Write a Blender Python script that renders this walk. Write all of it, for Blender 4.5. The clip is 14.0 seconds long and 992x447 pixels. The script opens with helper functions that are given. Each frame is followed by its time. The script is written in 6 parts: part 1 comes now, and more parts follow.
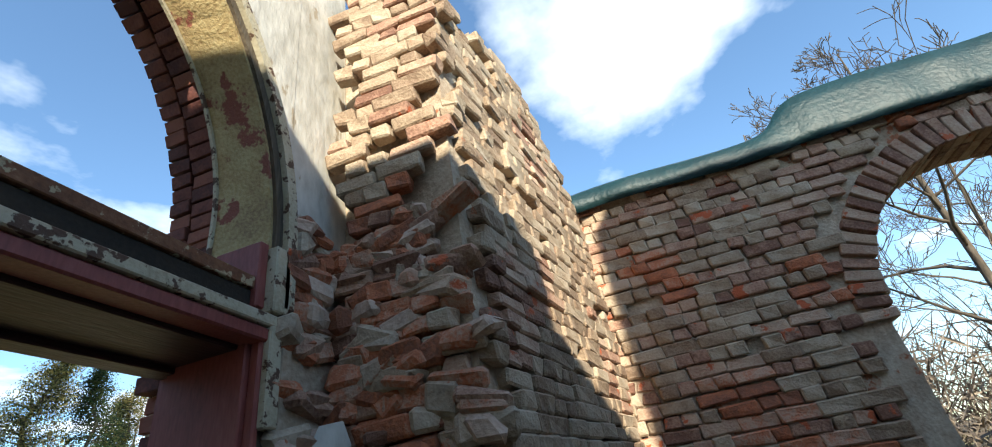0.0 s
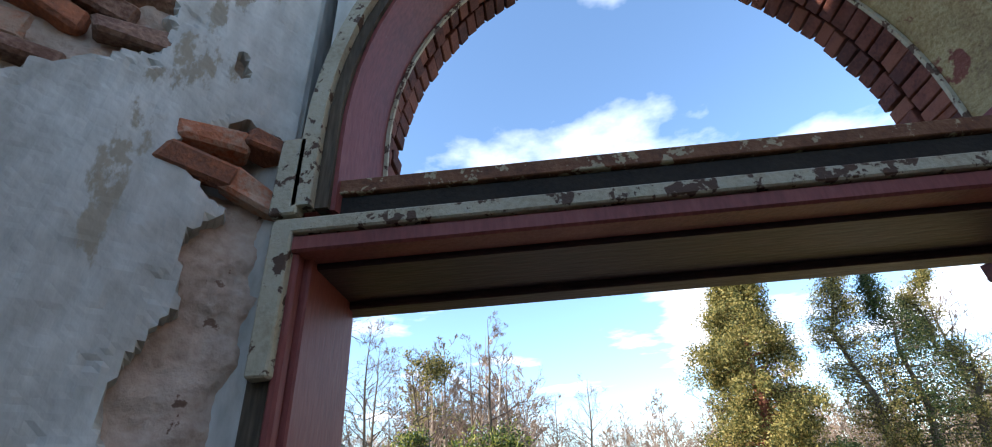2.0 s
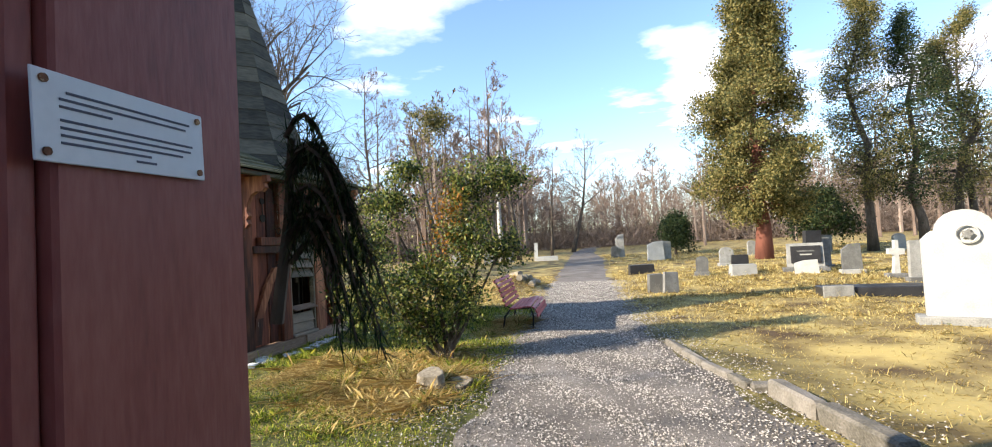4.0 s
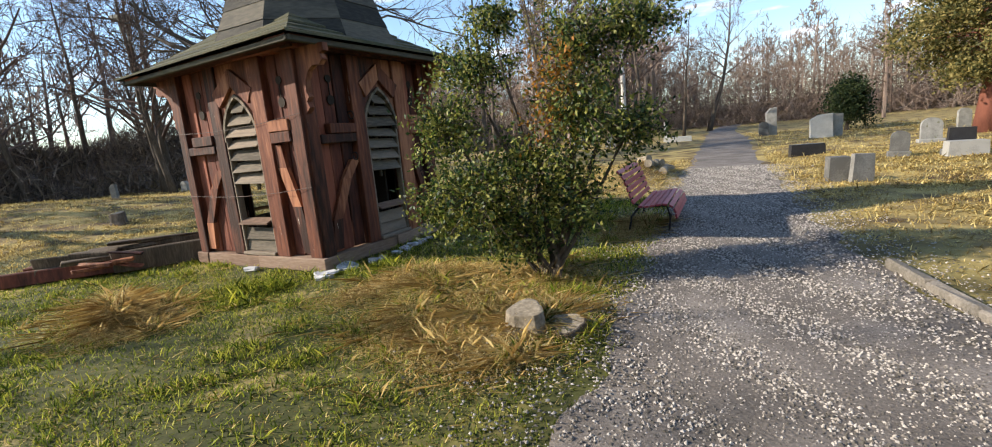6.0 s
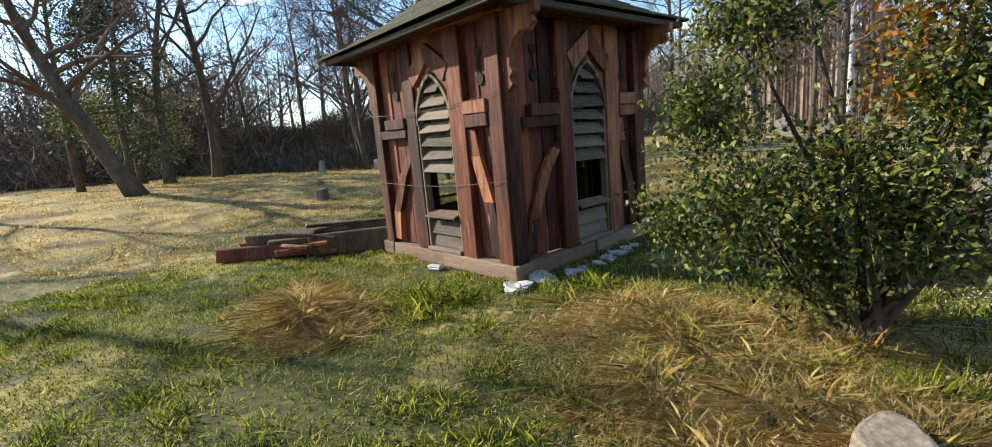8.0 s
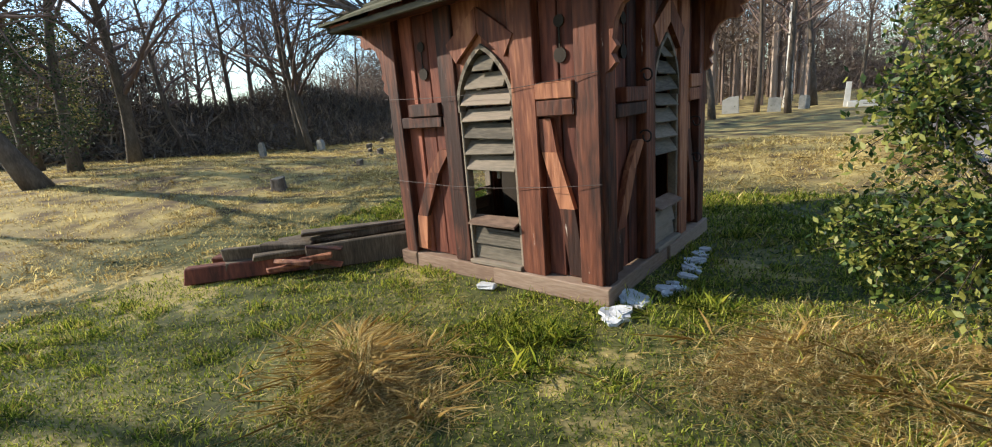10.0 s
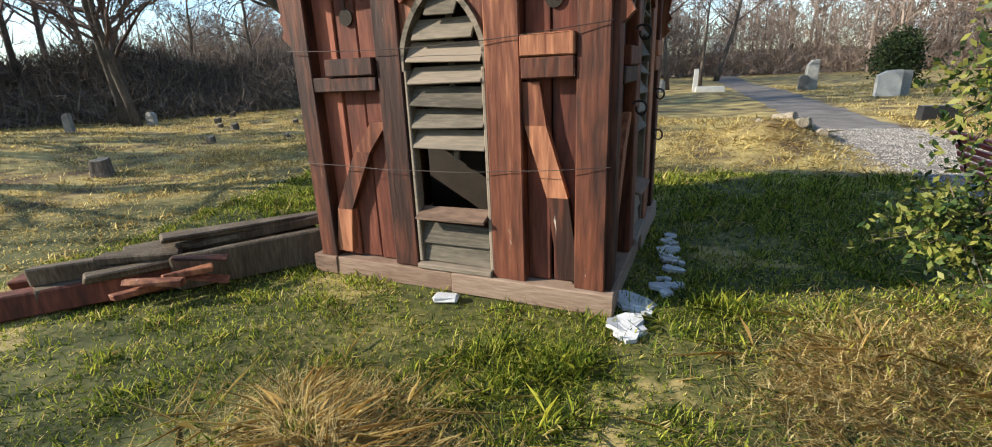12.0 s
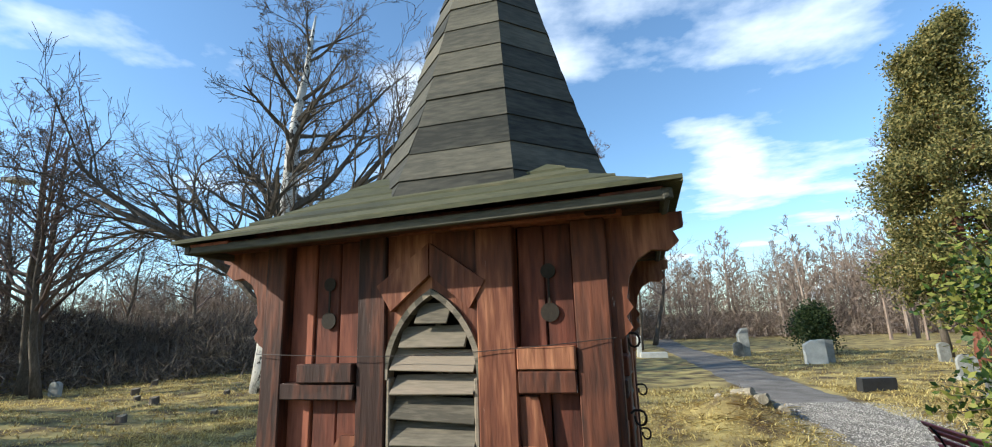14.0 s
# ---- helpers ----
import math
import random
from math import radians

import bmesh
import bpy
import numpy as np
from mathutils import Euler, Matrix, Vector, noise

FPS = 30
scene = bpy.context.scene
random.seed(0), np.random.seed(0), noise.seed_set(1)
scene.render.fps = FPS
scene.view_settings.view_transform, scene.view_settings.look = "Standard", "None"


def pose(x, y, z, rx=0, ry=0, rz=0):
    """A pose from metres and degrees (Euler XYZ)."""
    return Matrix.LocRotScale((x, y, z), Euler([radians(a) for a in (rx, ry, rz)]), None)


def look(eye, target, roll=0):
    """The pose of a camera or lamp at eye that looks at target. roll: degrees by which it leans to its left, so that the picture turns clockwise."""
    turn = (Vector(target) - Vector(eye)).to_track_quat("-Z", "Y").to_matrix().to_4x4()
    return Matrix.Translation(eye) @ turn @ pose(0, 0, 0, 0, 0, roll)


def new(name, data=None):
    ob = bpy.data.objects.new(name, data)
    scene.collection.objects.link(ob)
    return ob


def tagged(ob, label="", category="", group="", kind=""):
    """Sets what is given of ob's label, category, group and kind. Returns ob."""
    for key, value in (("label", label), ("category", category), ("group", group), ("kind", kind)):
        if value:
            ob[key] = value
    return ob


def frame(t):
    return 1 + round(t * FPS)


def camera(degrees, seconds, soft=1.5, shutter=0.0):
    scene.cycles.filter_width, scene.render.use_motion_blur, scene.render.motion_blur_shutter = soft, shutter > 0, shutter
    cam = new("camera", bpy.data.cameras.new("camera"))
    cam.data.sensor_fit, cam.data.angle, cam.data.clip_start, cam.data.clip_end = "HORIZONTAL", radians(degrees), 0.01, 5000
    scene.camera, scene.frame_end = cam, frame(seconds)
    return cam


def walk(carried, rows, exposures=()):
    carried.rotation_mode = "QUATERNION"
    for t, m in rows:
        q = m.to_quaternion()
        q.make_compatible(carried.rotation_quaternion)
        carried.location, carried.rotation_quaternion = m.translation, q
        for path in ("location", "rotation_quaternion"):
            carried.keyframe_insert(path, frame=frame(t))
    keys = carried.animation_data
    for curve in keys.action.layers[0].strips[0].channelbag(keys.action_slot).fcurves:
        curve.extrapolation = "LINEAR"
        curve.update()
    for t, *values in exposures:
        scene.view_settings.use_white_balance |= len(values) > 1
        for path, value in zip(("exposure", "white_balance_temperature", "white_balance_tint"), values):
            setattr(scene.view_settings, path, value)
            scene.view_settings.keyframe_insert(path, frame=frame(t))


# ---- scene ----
cam = camera(90.8, 14.0, soft=1.05)
PATH = [
    (0, (3.877, -2.31, 1.581), (5.552, -1.903, 2.596), -10.6),
    (0.5, (3.828, -2.15, 1.611), (5.048, -1.041, 2.743), -10.7),
    (1, (3.795, -2.139, 1.629), (4.421, -0.607, 2.752), -9.6),
    (1.5, (3.729, -2.165, 1.607), (3.902, -0.454, 2.629), -7.2),
    (2, (3.638, -2.206, 1.613), (3.532, -0.473, 2.606), -3.7),
    (2.5, (3.602, -2.216, 1.594), (3.426, -0.477, 2.567), -3.2),
    (3, (3.591, -2.138, 1.473), (3.421, -0.278, 2.188), -3.3),
    (3.1, (3.594, -2.1, 1.444), (3.439, -0.207, 2.069), -3.5),
    (3.2, (3.613, -2.057, 1.417), (3.465, -0.137, 1.96), -3.1),
    (5.3, (3.545, -0.308, 1.393), (3.262, 1.658, 1.162), -4.6),
    (5.5, (3.499, -0.182, 1.356), (3.136, 1.768, 1.096), -4.2),
    (6, (3.425, 0.156, 1.365), (2.749, 2.003, 1.006), -5.2),
    (6.5, (3.291, 0.452, 1.398), (2.243, 2.121, 1.055), -4.0),
    (7, (3.054, 0.638, 1.408), (1.916, 2.246, 1.064), -3.5),
    (7.5, (2.773, 0.811, 1.432), (1.622, 2.412, 1.098), -4.9),
    (8, (2.425, 0.983, 1.436), (1.186, 2.507, 1.062), -4.9),
    (8.2, (2.301, 1.038, 1.459), (1.027, 2.53, 1.071), -5.0),
    (10.3, (0.685, 1.122, 1.634), (-0.241, 2.819, 1.123), -4.5),
    (10.5, (0.578, 1.182, 1.619), (-0.297, 2.902, 1.093), -4.4),
    (11, (0.294, 1.409, 1.531), (-0.532, 3.144, 0.979), -4.2),
    (11.5, (0.043, 1.547, 1.531), (-0.628, 3.336, 0.94), -2.9),
    (12, (-0.196, 1.636, 1.538), (-0.698, 3.477, 0.939), -2.3),
    (12.5, (-0.378, 1.791, 1.523), (-0.865, 3.643, 0.946), -2.7),
    (13, (-0.451, 1.876, 1.668), (-0.891, 3.815, 1.46), -2.6),
    (13.1, (-0.467, 1.875, 1.687), (-0.876, 3.829, 1.561), -2.5),
    (13.3, (-0.465, 1.857, 1.76), (-0.84, 3.821, 1.774), -2.1),
    (13.5, (-0.472, 1.828, 1.794), (-0.819, 3.791, 1.951), -1.9),
    (14, (-0.521, 1.781, 1.841), (-0.792, 3.718, 2.258), -1.8),
]
walk(cam, [(t, look(eye, target, roll)) for t, eye, target, roll in PATH], exposures=[(0, 1.15, 6450, 3), (1.0, 1.4, 6450, 8), (3.2, 1.5, 6600, 10), (5.3, 0.8, 6750, 13), (8.0, 0.78, 6500, 9), (12.5, 0.86, 6400, 8), (14, 0.68, 6050, 3)])

# ---- light ----
# the larger clouds: direction, cosine of their reach, thickness
CLOUDS = [((0.697, -0.069, 0.714), 0.955, 0.17), ((0.394, 0.881, 0.26), 0.985, 0.08), ((0.25, 0.926, 0.282), 0.992, 0.12), ((0.164, 0.541, 0.825), 0.994, 0.1), ((0.587, 0.758, 0.284), 0.98, 0.1), ((-0.731, 0.532, 0.428), 0.985, 0.08)]
SUN_TRAVEL = Vector((0.93, 0.36, 0)).normalized()
SUN_UP = radians(27)
world = bpy.data.worlds.new("world")
scene.world = world
world.use_nodes = True
wn, wl = world.node_tree.nodes, world.node_tree.links
wn.clear()
sky = wn.new("ShaderNodeTexSky")
sky.sky_type, sky.sun_disc, sky.sun_elevation = "NISHITA", False, SUN_UP
sky.sun_rotation = math.atan2(-SUN_TRAVEL.x, -SUN_TRAVEL.y)
sky.air_density, sky.dust_density, sky.ozone_density = 1.0, 0.3, 1.1
tc = wn.new("ShaderNodeTexCoord")
sep = wn.new("ShaderNodeSeparateXYZ")
zup = wn.new("ShaderNodeMath"); zup.operation = "MAXIMUM"; zup.inputs[1].default_value = 0.06
flat = wn.new("ShaderNodeVectorMath"); flat.operation = "DIVIDE"
comb = wn.new("ShaderNodeCombineXYZ")
cl = wn.new("ShaderNodeTexNoise"); cl.inputs["Scale"].default_value = 0.9; cl.inputs["Detail"].default_value = 7; cl.inputs["Roughness"].default_value = 0.55
ramp = wn.new("ShaderNodeValToRGB"); ramp.color_ramp.elements[0].position, ramp.color_ramp.elements[1].position = 0.57, 0.72
mix = wn.new("ShaderNodeMixRGB"); mix.inputs[2].default_value = (6.0, 6.3, 7.0, 1)
bg, out = wn.new("ShaderNodeBackground"), wn.new("ShaderNodeOutputWorld")
bg.inputs["Strength"].default_value = 0.135
wl.new(tc.outputs["Generated"], sep.inputs[0])
wl.new(sep.outputs[2], zup.inputs[0])
for i in range(3):
    wl.new(zup.outputs[0], comb.inputs[i])
wl.new(tc.outputs["Generated"], flat.inputs[0]); wl.new(comb.outputs[0], flat.inputs[1])
wl.new(flat.outputs[0], cl.inputs["Vector"])
thick = cl.outputs["Fac"]
for toward, near, gain in CLOUDS:
    dot, span, more = wn.new("ShaderNodeVectorMath"), wn.new("ShaderNodeMapRange"), wn.new("ShaderNodeMath")
    dot.operation, more.operation = "DOT_PRODUCT", "ADD"
    dot.inputs[1].default_value = Vector(toward).normalized()
    span.inputs["From Min"].default_value, span.inputs["From Max"].default_value, span.inputs["To Max"].default_value = near, 1.0, gain
    wl.new(tc.outputs["Generated"], dot.inputs[0]); wl.new(dot.outputs["Value"], span.inputs["Value"])
    wl.new(thick, more.inputs[0]); wl.new(span.outputs["Result"], more.inputs[1])
    thick = more.outputs[0]
wl.new(thick, ramp.inputs[0])
wl.new(ramp.outputs[0], mix.inputs[0]); tint = wn.new("ShaderNodeMixRGB"); tint.blend_type = "MULTIPLY"; tint.inputs[0].default_value = 1; tint.inputs[2].default_value = (0.9, 1.02, 1.12, 1)
wl.new(sky.outputs[0], tint.inputs[1]); wl.new(tint.outputs[0], mix.inputs[1]); wl.new(mix.outputs[0], bg.inputs["Color"]); wl.new(bg.outputs[0], out.inputs[0])

sun = new("sun", bpy.data.lights.new("sun", "SUN"))
sun.data.energy, sun.data.angle, sun.data.color = 5.0, radians(0.5), (1.0, 0.9, 0.76)
sun.matrix_world = look((0, 0, 30), Vector((0, 0, 30)) + SUN_TRAVEL * math.cos(SUN_UP) - Vector((0, 0, math.sin(SUN_UP))))


# ---- materials ----
def material(name, cols, scale=8.0, rough=0.85, bump=0.3, stretch=(1, 1, 1), rand=0.0, fine=60.0, metal=0.0, patch=None, glow_through=0.0, spec=0.3):
    """cols: two or three colours mixed by noise; patch: (colour, scale, threshold) of stains or peeled places; rand: spread of brightness from piece to piece."""
    m = bpy.data.materials.new(name)
    m.use_nodes = True
    n, l = m.node_tree.nodes, m.node_tree.links
    b = n["Principled BSDF"]
    b.inputs["Roughness"].default_value, b.inputs["Metallic"].default_value = rough, metal
    b.inputs["Specular IOR Level"].default_value = spec
    geo, tex = n.new("ShaderNodeNewGeometry"), n.new("ShaderNodeTexCoord")
    mp = n.new("ShaderNodeMapping"); mp.inputs["Scale"].default_value = stretch
    l.new(tex.outputs["Object"], mp.inputs[0])
    info = n.new("ShaderNodeObjectInfo")
    off = n.new("ShaderNodeVectorMath"); off.operation = "ADD"
    add = n.new("ShaderNodeMath"); add.operation = "ADD"
    l.new(geo.outputs["Random Per Island"], add.inputs[0]); l.new(info.outputs["Random"], add.inputs[1])
    mul = n.new("ShaderNodeMath"); mul.operation = "MULTIPLY"; mul.inputs[1].default_value = 37.0
    l.new(add.outputs[0], mul.inputs[0])
    l.new(mp.outputs[0], off.inputs[0])
    if rand:
        l.new(mul.outputs[0], off.inputs[1])
    big = n.new("ShaderNodeTexNoise"); big.inputs["Scale"].default_value, big.inputs["Detail"].default_value = scale, 5
    small = n.new("ShaderNodeTexNoise"); small.inputs["Scale"].default_value, small.inputs["Detail"].default_value = fine, 6
    l.new(off.outputs[0], big.inputs[0]); l.new(off.outputs[0], small.inputs[0])
    r = n.new("ShaderNodeValToRGB")
    els = r.color_ramp.elements
    els[0].position, els[1].position = 0.3, 0.7
    els[0].color, els[1].color = (*cols[0], 1), (*cols[-1], 1)
    for i, c in enumerate(cols[1:-1]):
        e = els.new(0.3 + 0.4 * (i + 1) / (len(cols) - 1)); e.color = (*c, 1)
    blend = n.new("ShaderNodeMath"); blend.operation = "MULTIPLY_ADD"; blend.inputs[1].default_value = 0.45
    l.new(small.outputs["Fac"], blend.inputs[0])
    half = n.new("ShaderNodeMath"); half.operation = "MULTIPLY"; half.inputs[1].default_value = 0.55
    l.new(big.outputs["Fac"], half.inputs[0]); l.new(half.outputs[0], blend.inputs[2])
    last = blend.outputs[0]
    if rand:
        fr = n.new("ShaderNodeMath"); fr.operation = "FRACT"; l.new(mul.outputs[0], fr.inputs[0])
        sp = n.new("ShaderNodeMath"); sp.operation = "MULTIPLY_ADD"; sp.inputs[1].default_value = rand; l.new(fr.outputs[0], sp.inputs[0])
        l.new(last, sp.inputs[2])
        sub = n.new("ShaderNodeMath"); sub.operation = "SUBTRACT"; sub.inputs[1].default_value = rand / 2; l.new(sp.outputs[0], sub.inputs[0])
        last = sub.outputs[0]
    l.new(last, r.inputs[0])
    colour = r.outputs[0]
    if patch:
        pn = n.new("ShaderNodeTexNoise"); pn.inputs["Scale"].default_value, pn.inputs["Detail"].default_value, pn.inputs["Roughness"].default_value = patch[1], 8, 0.62
        l.new(off.outputs[0], pn.inputs[0])
        pr = n.new("ShaderNodeValToRGB"); pr.color_ramp.elements[0].position, pr.color_ramp.elements[1].position = patch[2], patch[2] + 0.025
        l.new(pn.outputs["Fac"], pr.inputs[0])
        pm = n.new("ShaderNodeMixRGB"); pm.inputs[2].default_value = (*patch[0], 1)
        l.new(pr.outputs[0], pm.inputs[0]); l.new(colour, pm.inputs[1]); colour = pm.outputs[0]
    l.new(colour, b.inputs["Base Color"])
    if bump:
        bp = n.new("ShaderNodeBump"); bp.inputs["Strength"].default_value, bp.inputs["Distance"].default_value = bump, 0.02
        l.new(blend.outputs[0], bp.inputs["Height"]); l.new(bp.outputs[0], b.inputs["Normal"])
    if glow_through:
        tr, mx = n.new("ShaderNodeBsdfTranslucent"), n.new("ShaderNodeMixShader")
        mx.inputs[0].default_value = glow_through
        l.new(colour, tr.inputs[0])
        l.new(b.outputs[0], mx.inputs[1]); l.new(tr.outputs[0], mx.inputs[2]); l.new(mx.outputs[0], n["Material Output"].inputs[0])
    return m


MAT = dict(
    brick=material("brick", [(0.18, 0.09, 0.06), (0.37, 0.22, 0.15), (0.47, 0.34, 0.24)], 9, bump=0.9, rand=0.4, patch=((0.42, 0.1, 0.04), 5, 0.62)),
    brick_pale=material("weathered_brick", [(0.22, 0.145, 0.095), (0.36, 0.265, 0.18), (0.46, 0.37, 0.27)], 9, bump=0.9, rand=0.32, patch=((0.4, 0.12, 0.05), 4, 0.66)),
    brick_red=material("broken_brick", [(0.24, 0.1, 0.06), (0.45, 0.15, 0.07), (0.46, 0.3, 0.21)], 14, bump=0.9, rand=0.4),
    brick_outer=material("facing_brick", [(0.09, 0.035, 0.03), (0.17, 0.06, 0.045), (0.24, 0.09, 0.06)], 12, bump=0.4, rand=0.5),
    mortar=material("mortar", [(0.26, 0.19, 0.13), (0.42, 0.33, 0.24), (0.54, 0.45, 0.34)], 6, bump=1.0, fine=40, patch=((0.32, 0.12, 0.06), 2.5, 0.6)),
    plaster=material("plaster", [(0.3, 0.27, 0.22), (0.52, 0.49, 0.43), (0.72, 0.69, 0.62)], 2.2, bump=0.9, fine=16, stretch=(1, 1, 0.45), patch=((0.36, 0.3, 0.22), 3.2, 0.6)),
    rough_plaster=material("rough_plaster", [(0.3, 0.2, 0.14), (0.5, 0.36, 0.27), (0.6, 0.47, 0.37)], 4, bump=1.0, fine=38, patch=((0.2, 0.11, 0.07), 14, 0.66)),
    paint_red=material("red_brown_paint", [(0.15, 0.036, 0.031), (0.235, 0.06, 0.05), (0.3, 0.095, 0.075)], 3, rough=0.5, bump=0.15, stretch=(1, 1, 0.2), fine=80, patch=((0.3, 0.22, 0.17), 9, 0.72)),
    # the red paint darkened for the shade under the door head
    paint_shaded=material("shaded_red_paint", [(0.018, 0.008, 0.01), (0.04, 0.016, 0.018), (0.08, 0.03, 0.028)], 3, rough=0.5, bump=0.3, stretch=(0.2, 1, 1), fine=60),
    paint_cream=material("peeling_cream_paint", [(0.32, 0.26, 0.17), (0.46, 0.4, 0.28), (0.5, 0.45, 0.34)], 5, rough=0.7, bump=0.5, patch=((0.1, 0.055, 0.035), 16, 0.55)),
    bare_wood=material("weathered_wood", [(0.03, 0.022, 0.015), (0.1, 0.075, 0.05), (0.2, 0.16, 0.11)], 5, bump=0.6, stretch=(1, 1, 0.12), fine=70),
    # near-black: shade in the belfry's holes and interior, and the door rail
    dark=material("dark_fill", [(0.015, 0.012, 0.01), (0.04, 0.03, 0.02)], 5),
    rust=material("rusty_iron", [(0.09, 0.035, 0.02), (0.18, 0.075, 0.035), (0.25, 0.12, 0.06)], 12, rough=0.75, bump=0.5, patch=((0.42, 0.33, 0.2), 16, 0.56)),
    iron=material("black_iron", [(0.02, 0.018, 0.017), (0.06, 0.045, 0.04)], 20, rough=0.6, metal=0.5),
    tarp=material("green_tarpaulin", [(0.004, 0.019, 0.022), (0.008, 0.036, 0.04)], 3, rough=0.5, bump=1.0, fine=22, spec=0.35),
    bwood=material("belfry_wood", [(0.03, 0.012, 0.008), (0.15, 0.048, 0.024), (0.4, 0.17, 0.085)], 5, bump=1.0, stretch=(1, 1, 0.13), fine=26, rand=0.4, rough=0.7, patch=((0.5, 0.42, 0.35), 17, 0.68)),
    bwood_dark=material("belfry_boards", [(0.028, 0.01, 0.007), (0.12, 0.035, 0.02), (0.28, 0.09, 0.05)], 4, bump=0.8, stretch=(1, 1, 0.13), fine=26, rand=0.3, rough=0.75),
    slat=material("louvre_wood", [(0.07, 0.06, 0.045), (0.16, 0.135, 0.1), (0.25, 0.2, 0.15)], 4, bump=0.5, stretch=(0.15, 1, 1), fine=60, rand=0.35),
    sill=material("sill_wood", [(0.08, 0.05, 0.035), (0.2, 0.13, 0.09), (0.3, 0.22, 0.16)], 4, bump=0.8, stretch=(0.15, 0.15, 1), fine=50, rand=0.3),
    roof=material("mossy_roof_boards", [(0.035, 0.037, 0.022), (0.075, 0.075, 0.04), (0.13, 0.115, 0.065)], 3, bump=0.6, stretch=(0.25, 0.6, 1), fine=40, rand=0.2),
    spire=material("spire_boards", [(0.022, 0.022, 0.018), (0.062, 0.058, 0.045), (0.12, 0.108, 0.08)], 3, bump=0.6, stretch=(0.2, 0.2, 1), fine=40, rand=0.35),
    bench=material("red_bench_paint", [(0.3, 0.05, 0.06), (0.42, 0.085, 0.095), (0.48, 0.12, 0.12)], 6, rough=0.45, bump=0.1, rand=0.2),
    stone=material("grey_stone", [(0.1, 0.1, 0.093), (0.2, 0.2, 0.185), (0.32, 0.32, 0.295)], 5, bump=0.5, rand=0.4, patch=((0.12, 0.13, 0.07), 4, 0.64)),
    stone_dark=material("dark_stone", [(0.015, 0.015, 0.016), (0.04, 0.04, 0.042)], 6, rough=0.35, bump=0.1),
    stone_white=material("white_stone", [(0.34, 0.34, 0.31), (0.52, 0.52, 0.49)], 5, bump=0.3),
    kerb=material("kerb_stone", [(0.07, 0.065, 0.05), (0.16, 0.145, 0.12), (0.26, 0.235, 0.2)], 5, bump=0.8, rand=0.3),
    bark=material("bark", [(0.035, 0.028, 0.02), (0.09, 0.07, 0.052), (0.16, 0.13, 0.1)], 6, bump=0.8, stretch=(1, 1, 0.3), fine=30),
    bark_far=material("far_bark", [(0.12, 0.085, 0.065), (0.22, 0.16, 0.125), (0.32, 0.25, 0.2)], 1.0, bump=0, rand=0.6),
    twig=material("twigs", [(0.09, 0.06, 0.05), (0.17, 0.12, 0.1)], 1, bump=0, rand=0.5),
    birch=material("birch_bark", [(0.09, 0.08, 0.07), (0.5, 0.48, 0.44), (0.6, 0.58, 0.54)], 3, bump=0.3, stretch=(1, 1, 0.7), fine=18, patch=((0.04, 0.035, 0.03), 6, 0.56)),
    redbark=material("red_bark", [(0.12, 0.045, 0.03), (0.24, 0.09, 0.06)], 6, bump=0.8, stretch=(1, 1, 0.2)),
    leaf=material("holly_leaf", [(0.018, 0.045, 0.01), (0.085, 0.14, 0.022), (0.28, 0.28, 0.06)], 2, rough=0.55, bump=0, rand=0.8, spec=0.5, glow_through=0.4),
    leaf_orange=material("orange_leaf", [(0.16, 0.1, 0.02), (0.4, 0.17, 0.02)], 2, rough=0.6, bump=0, rand=0.8, glow_through=0.4),
    conifer=material("conifer_leaf", [(0.06, 0.07, 0.022), (0.18, 0.17, 0.055), (0.34, 0.28, 0.1)], 0.6, rough=0.6, bump=0, rand=0.7, glow_through=0.4),
    yew=material("yew_needles", [(0.012, 0.03, 0.012), (0.035, 0.06, 0.02), (0.07, 0.09, 0.03)], 1, rough=0.6, bump=0, rand=0.7, glow_through=0.4),
    grass=material("grass_blades", [(0.035, 0.07, 0.006), (0.18, 0.24, 0.02), (0.5, 0.5, 0.075)], 0.9, rough=0.6, bump=0, rand=0.5, fine=3, glow_through=0.4),
    straw=material("dry_grass", [(0.26, 0.18, 0.06), (0.56, 0.42, 0.15), (0.78, 0.64, 0.27)], 1.2, rough=0.7, bump=0, rand=0.6, glow_through=0.4),
    straw_tuft=material("tuft_blades", [(0.42, 0.28, 0.1), (0.68, 0.5, 0.2), (0.85, 0.7, 0.35)], 1.2, rough=0.7, bump=0, rand=0.6, glow_through=0.4),
    paint_ochre=material("peeled_ochre_paint", [(0.2, 0.12, 0.06), (0.38, 0.28, 0.13), (0.5, 0.41, 0.22)], 5, rough=0.7, bump=0.8, patch=((0.22, 0.07, 0.045), 4, 0.56)),
    dead=material("dead_leaves", [(0.08, 0.035, 0.015), (0.2, 0.09, 0.04)], 4, bump=0, rand=0.8),
    gravel=material("gravel_bed", [(0.06, 0.054, 0.046), (0.15, 0.132, 0.115), (0.27, 0.245, 0.215)], 1.5, bump=0.8, fine=60),
    pebble=material("pebbles", [(0.08, 0.075, 0.065), (0.22, 0.2, 0.175), (0.42, 0.39, 0.35)], 5, bump=0.2, rand=0.9),
    wood_cut=material("cut_wood", [(0.1, 0.085, 0.06), (0.24, 0.205, 0.15), (0.42, 0.37, 0.29)], 5, bump=0.5, fine=40),
    snow=material("white_rubble", [(0.36, 0.36, 0.36), (0.66, 0.67, 0.68)], 5, bump=0.5),
    sign=material("white_sign", [(0.6, 0.62, 0.66), (0.68, 0.7, 0.74)], 3, rough=0.35, bump=0),
    ink=material("sign_print", [(0.08, 0.09, 0.12), (0.12, 0.13, 0.18)], 5, bump=0),
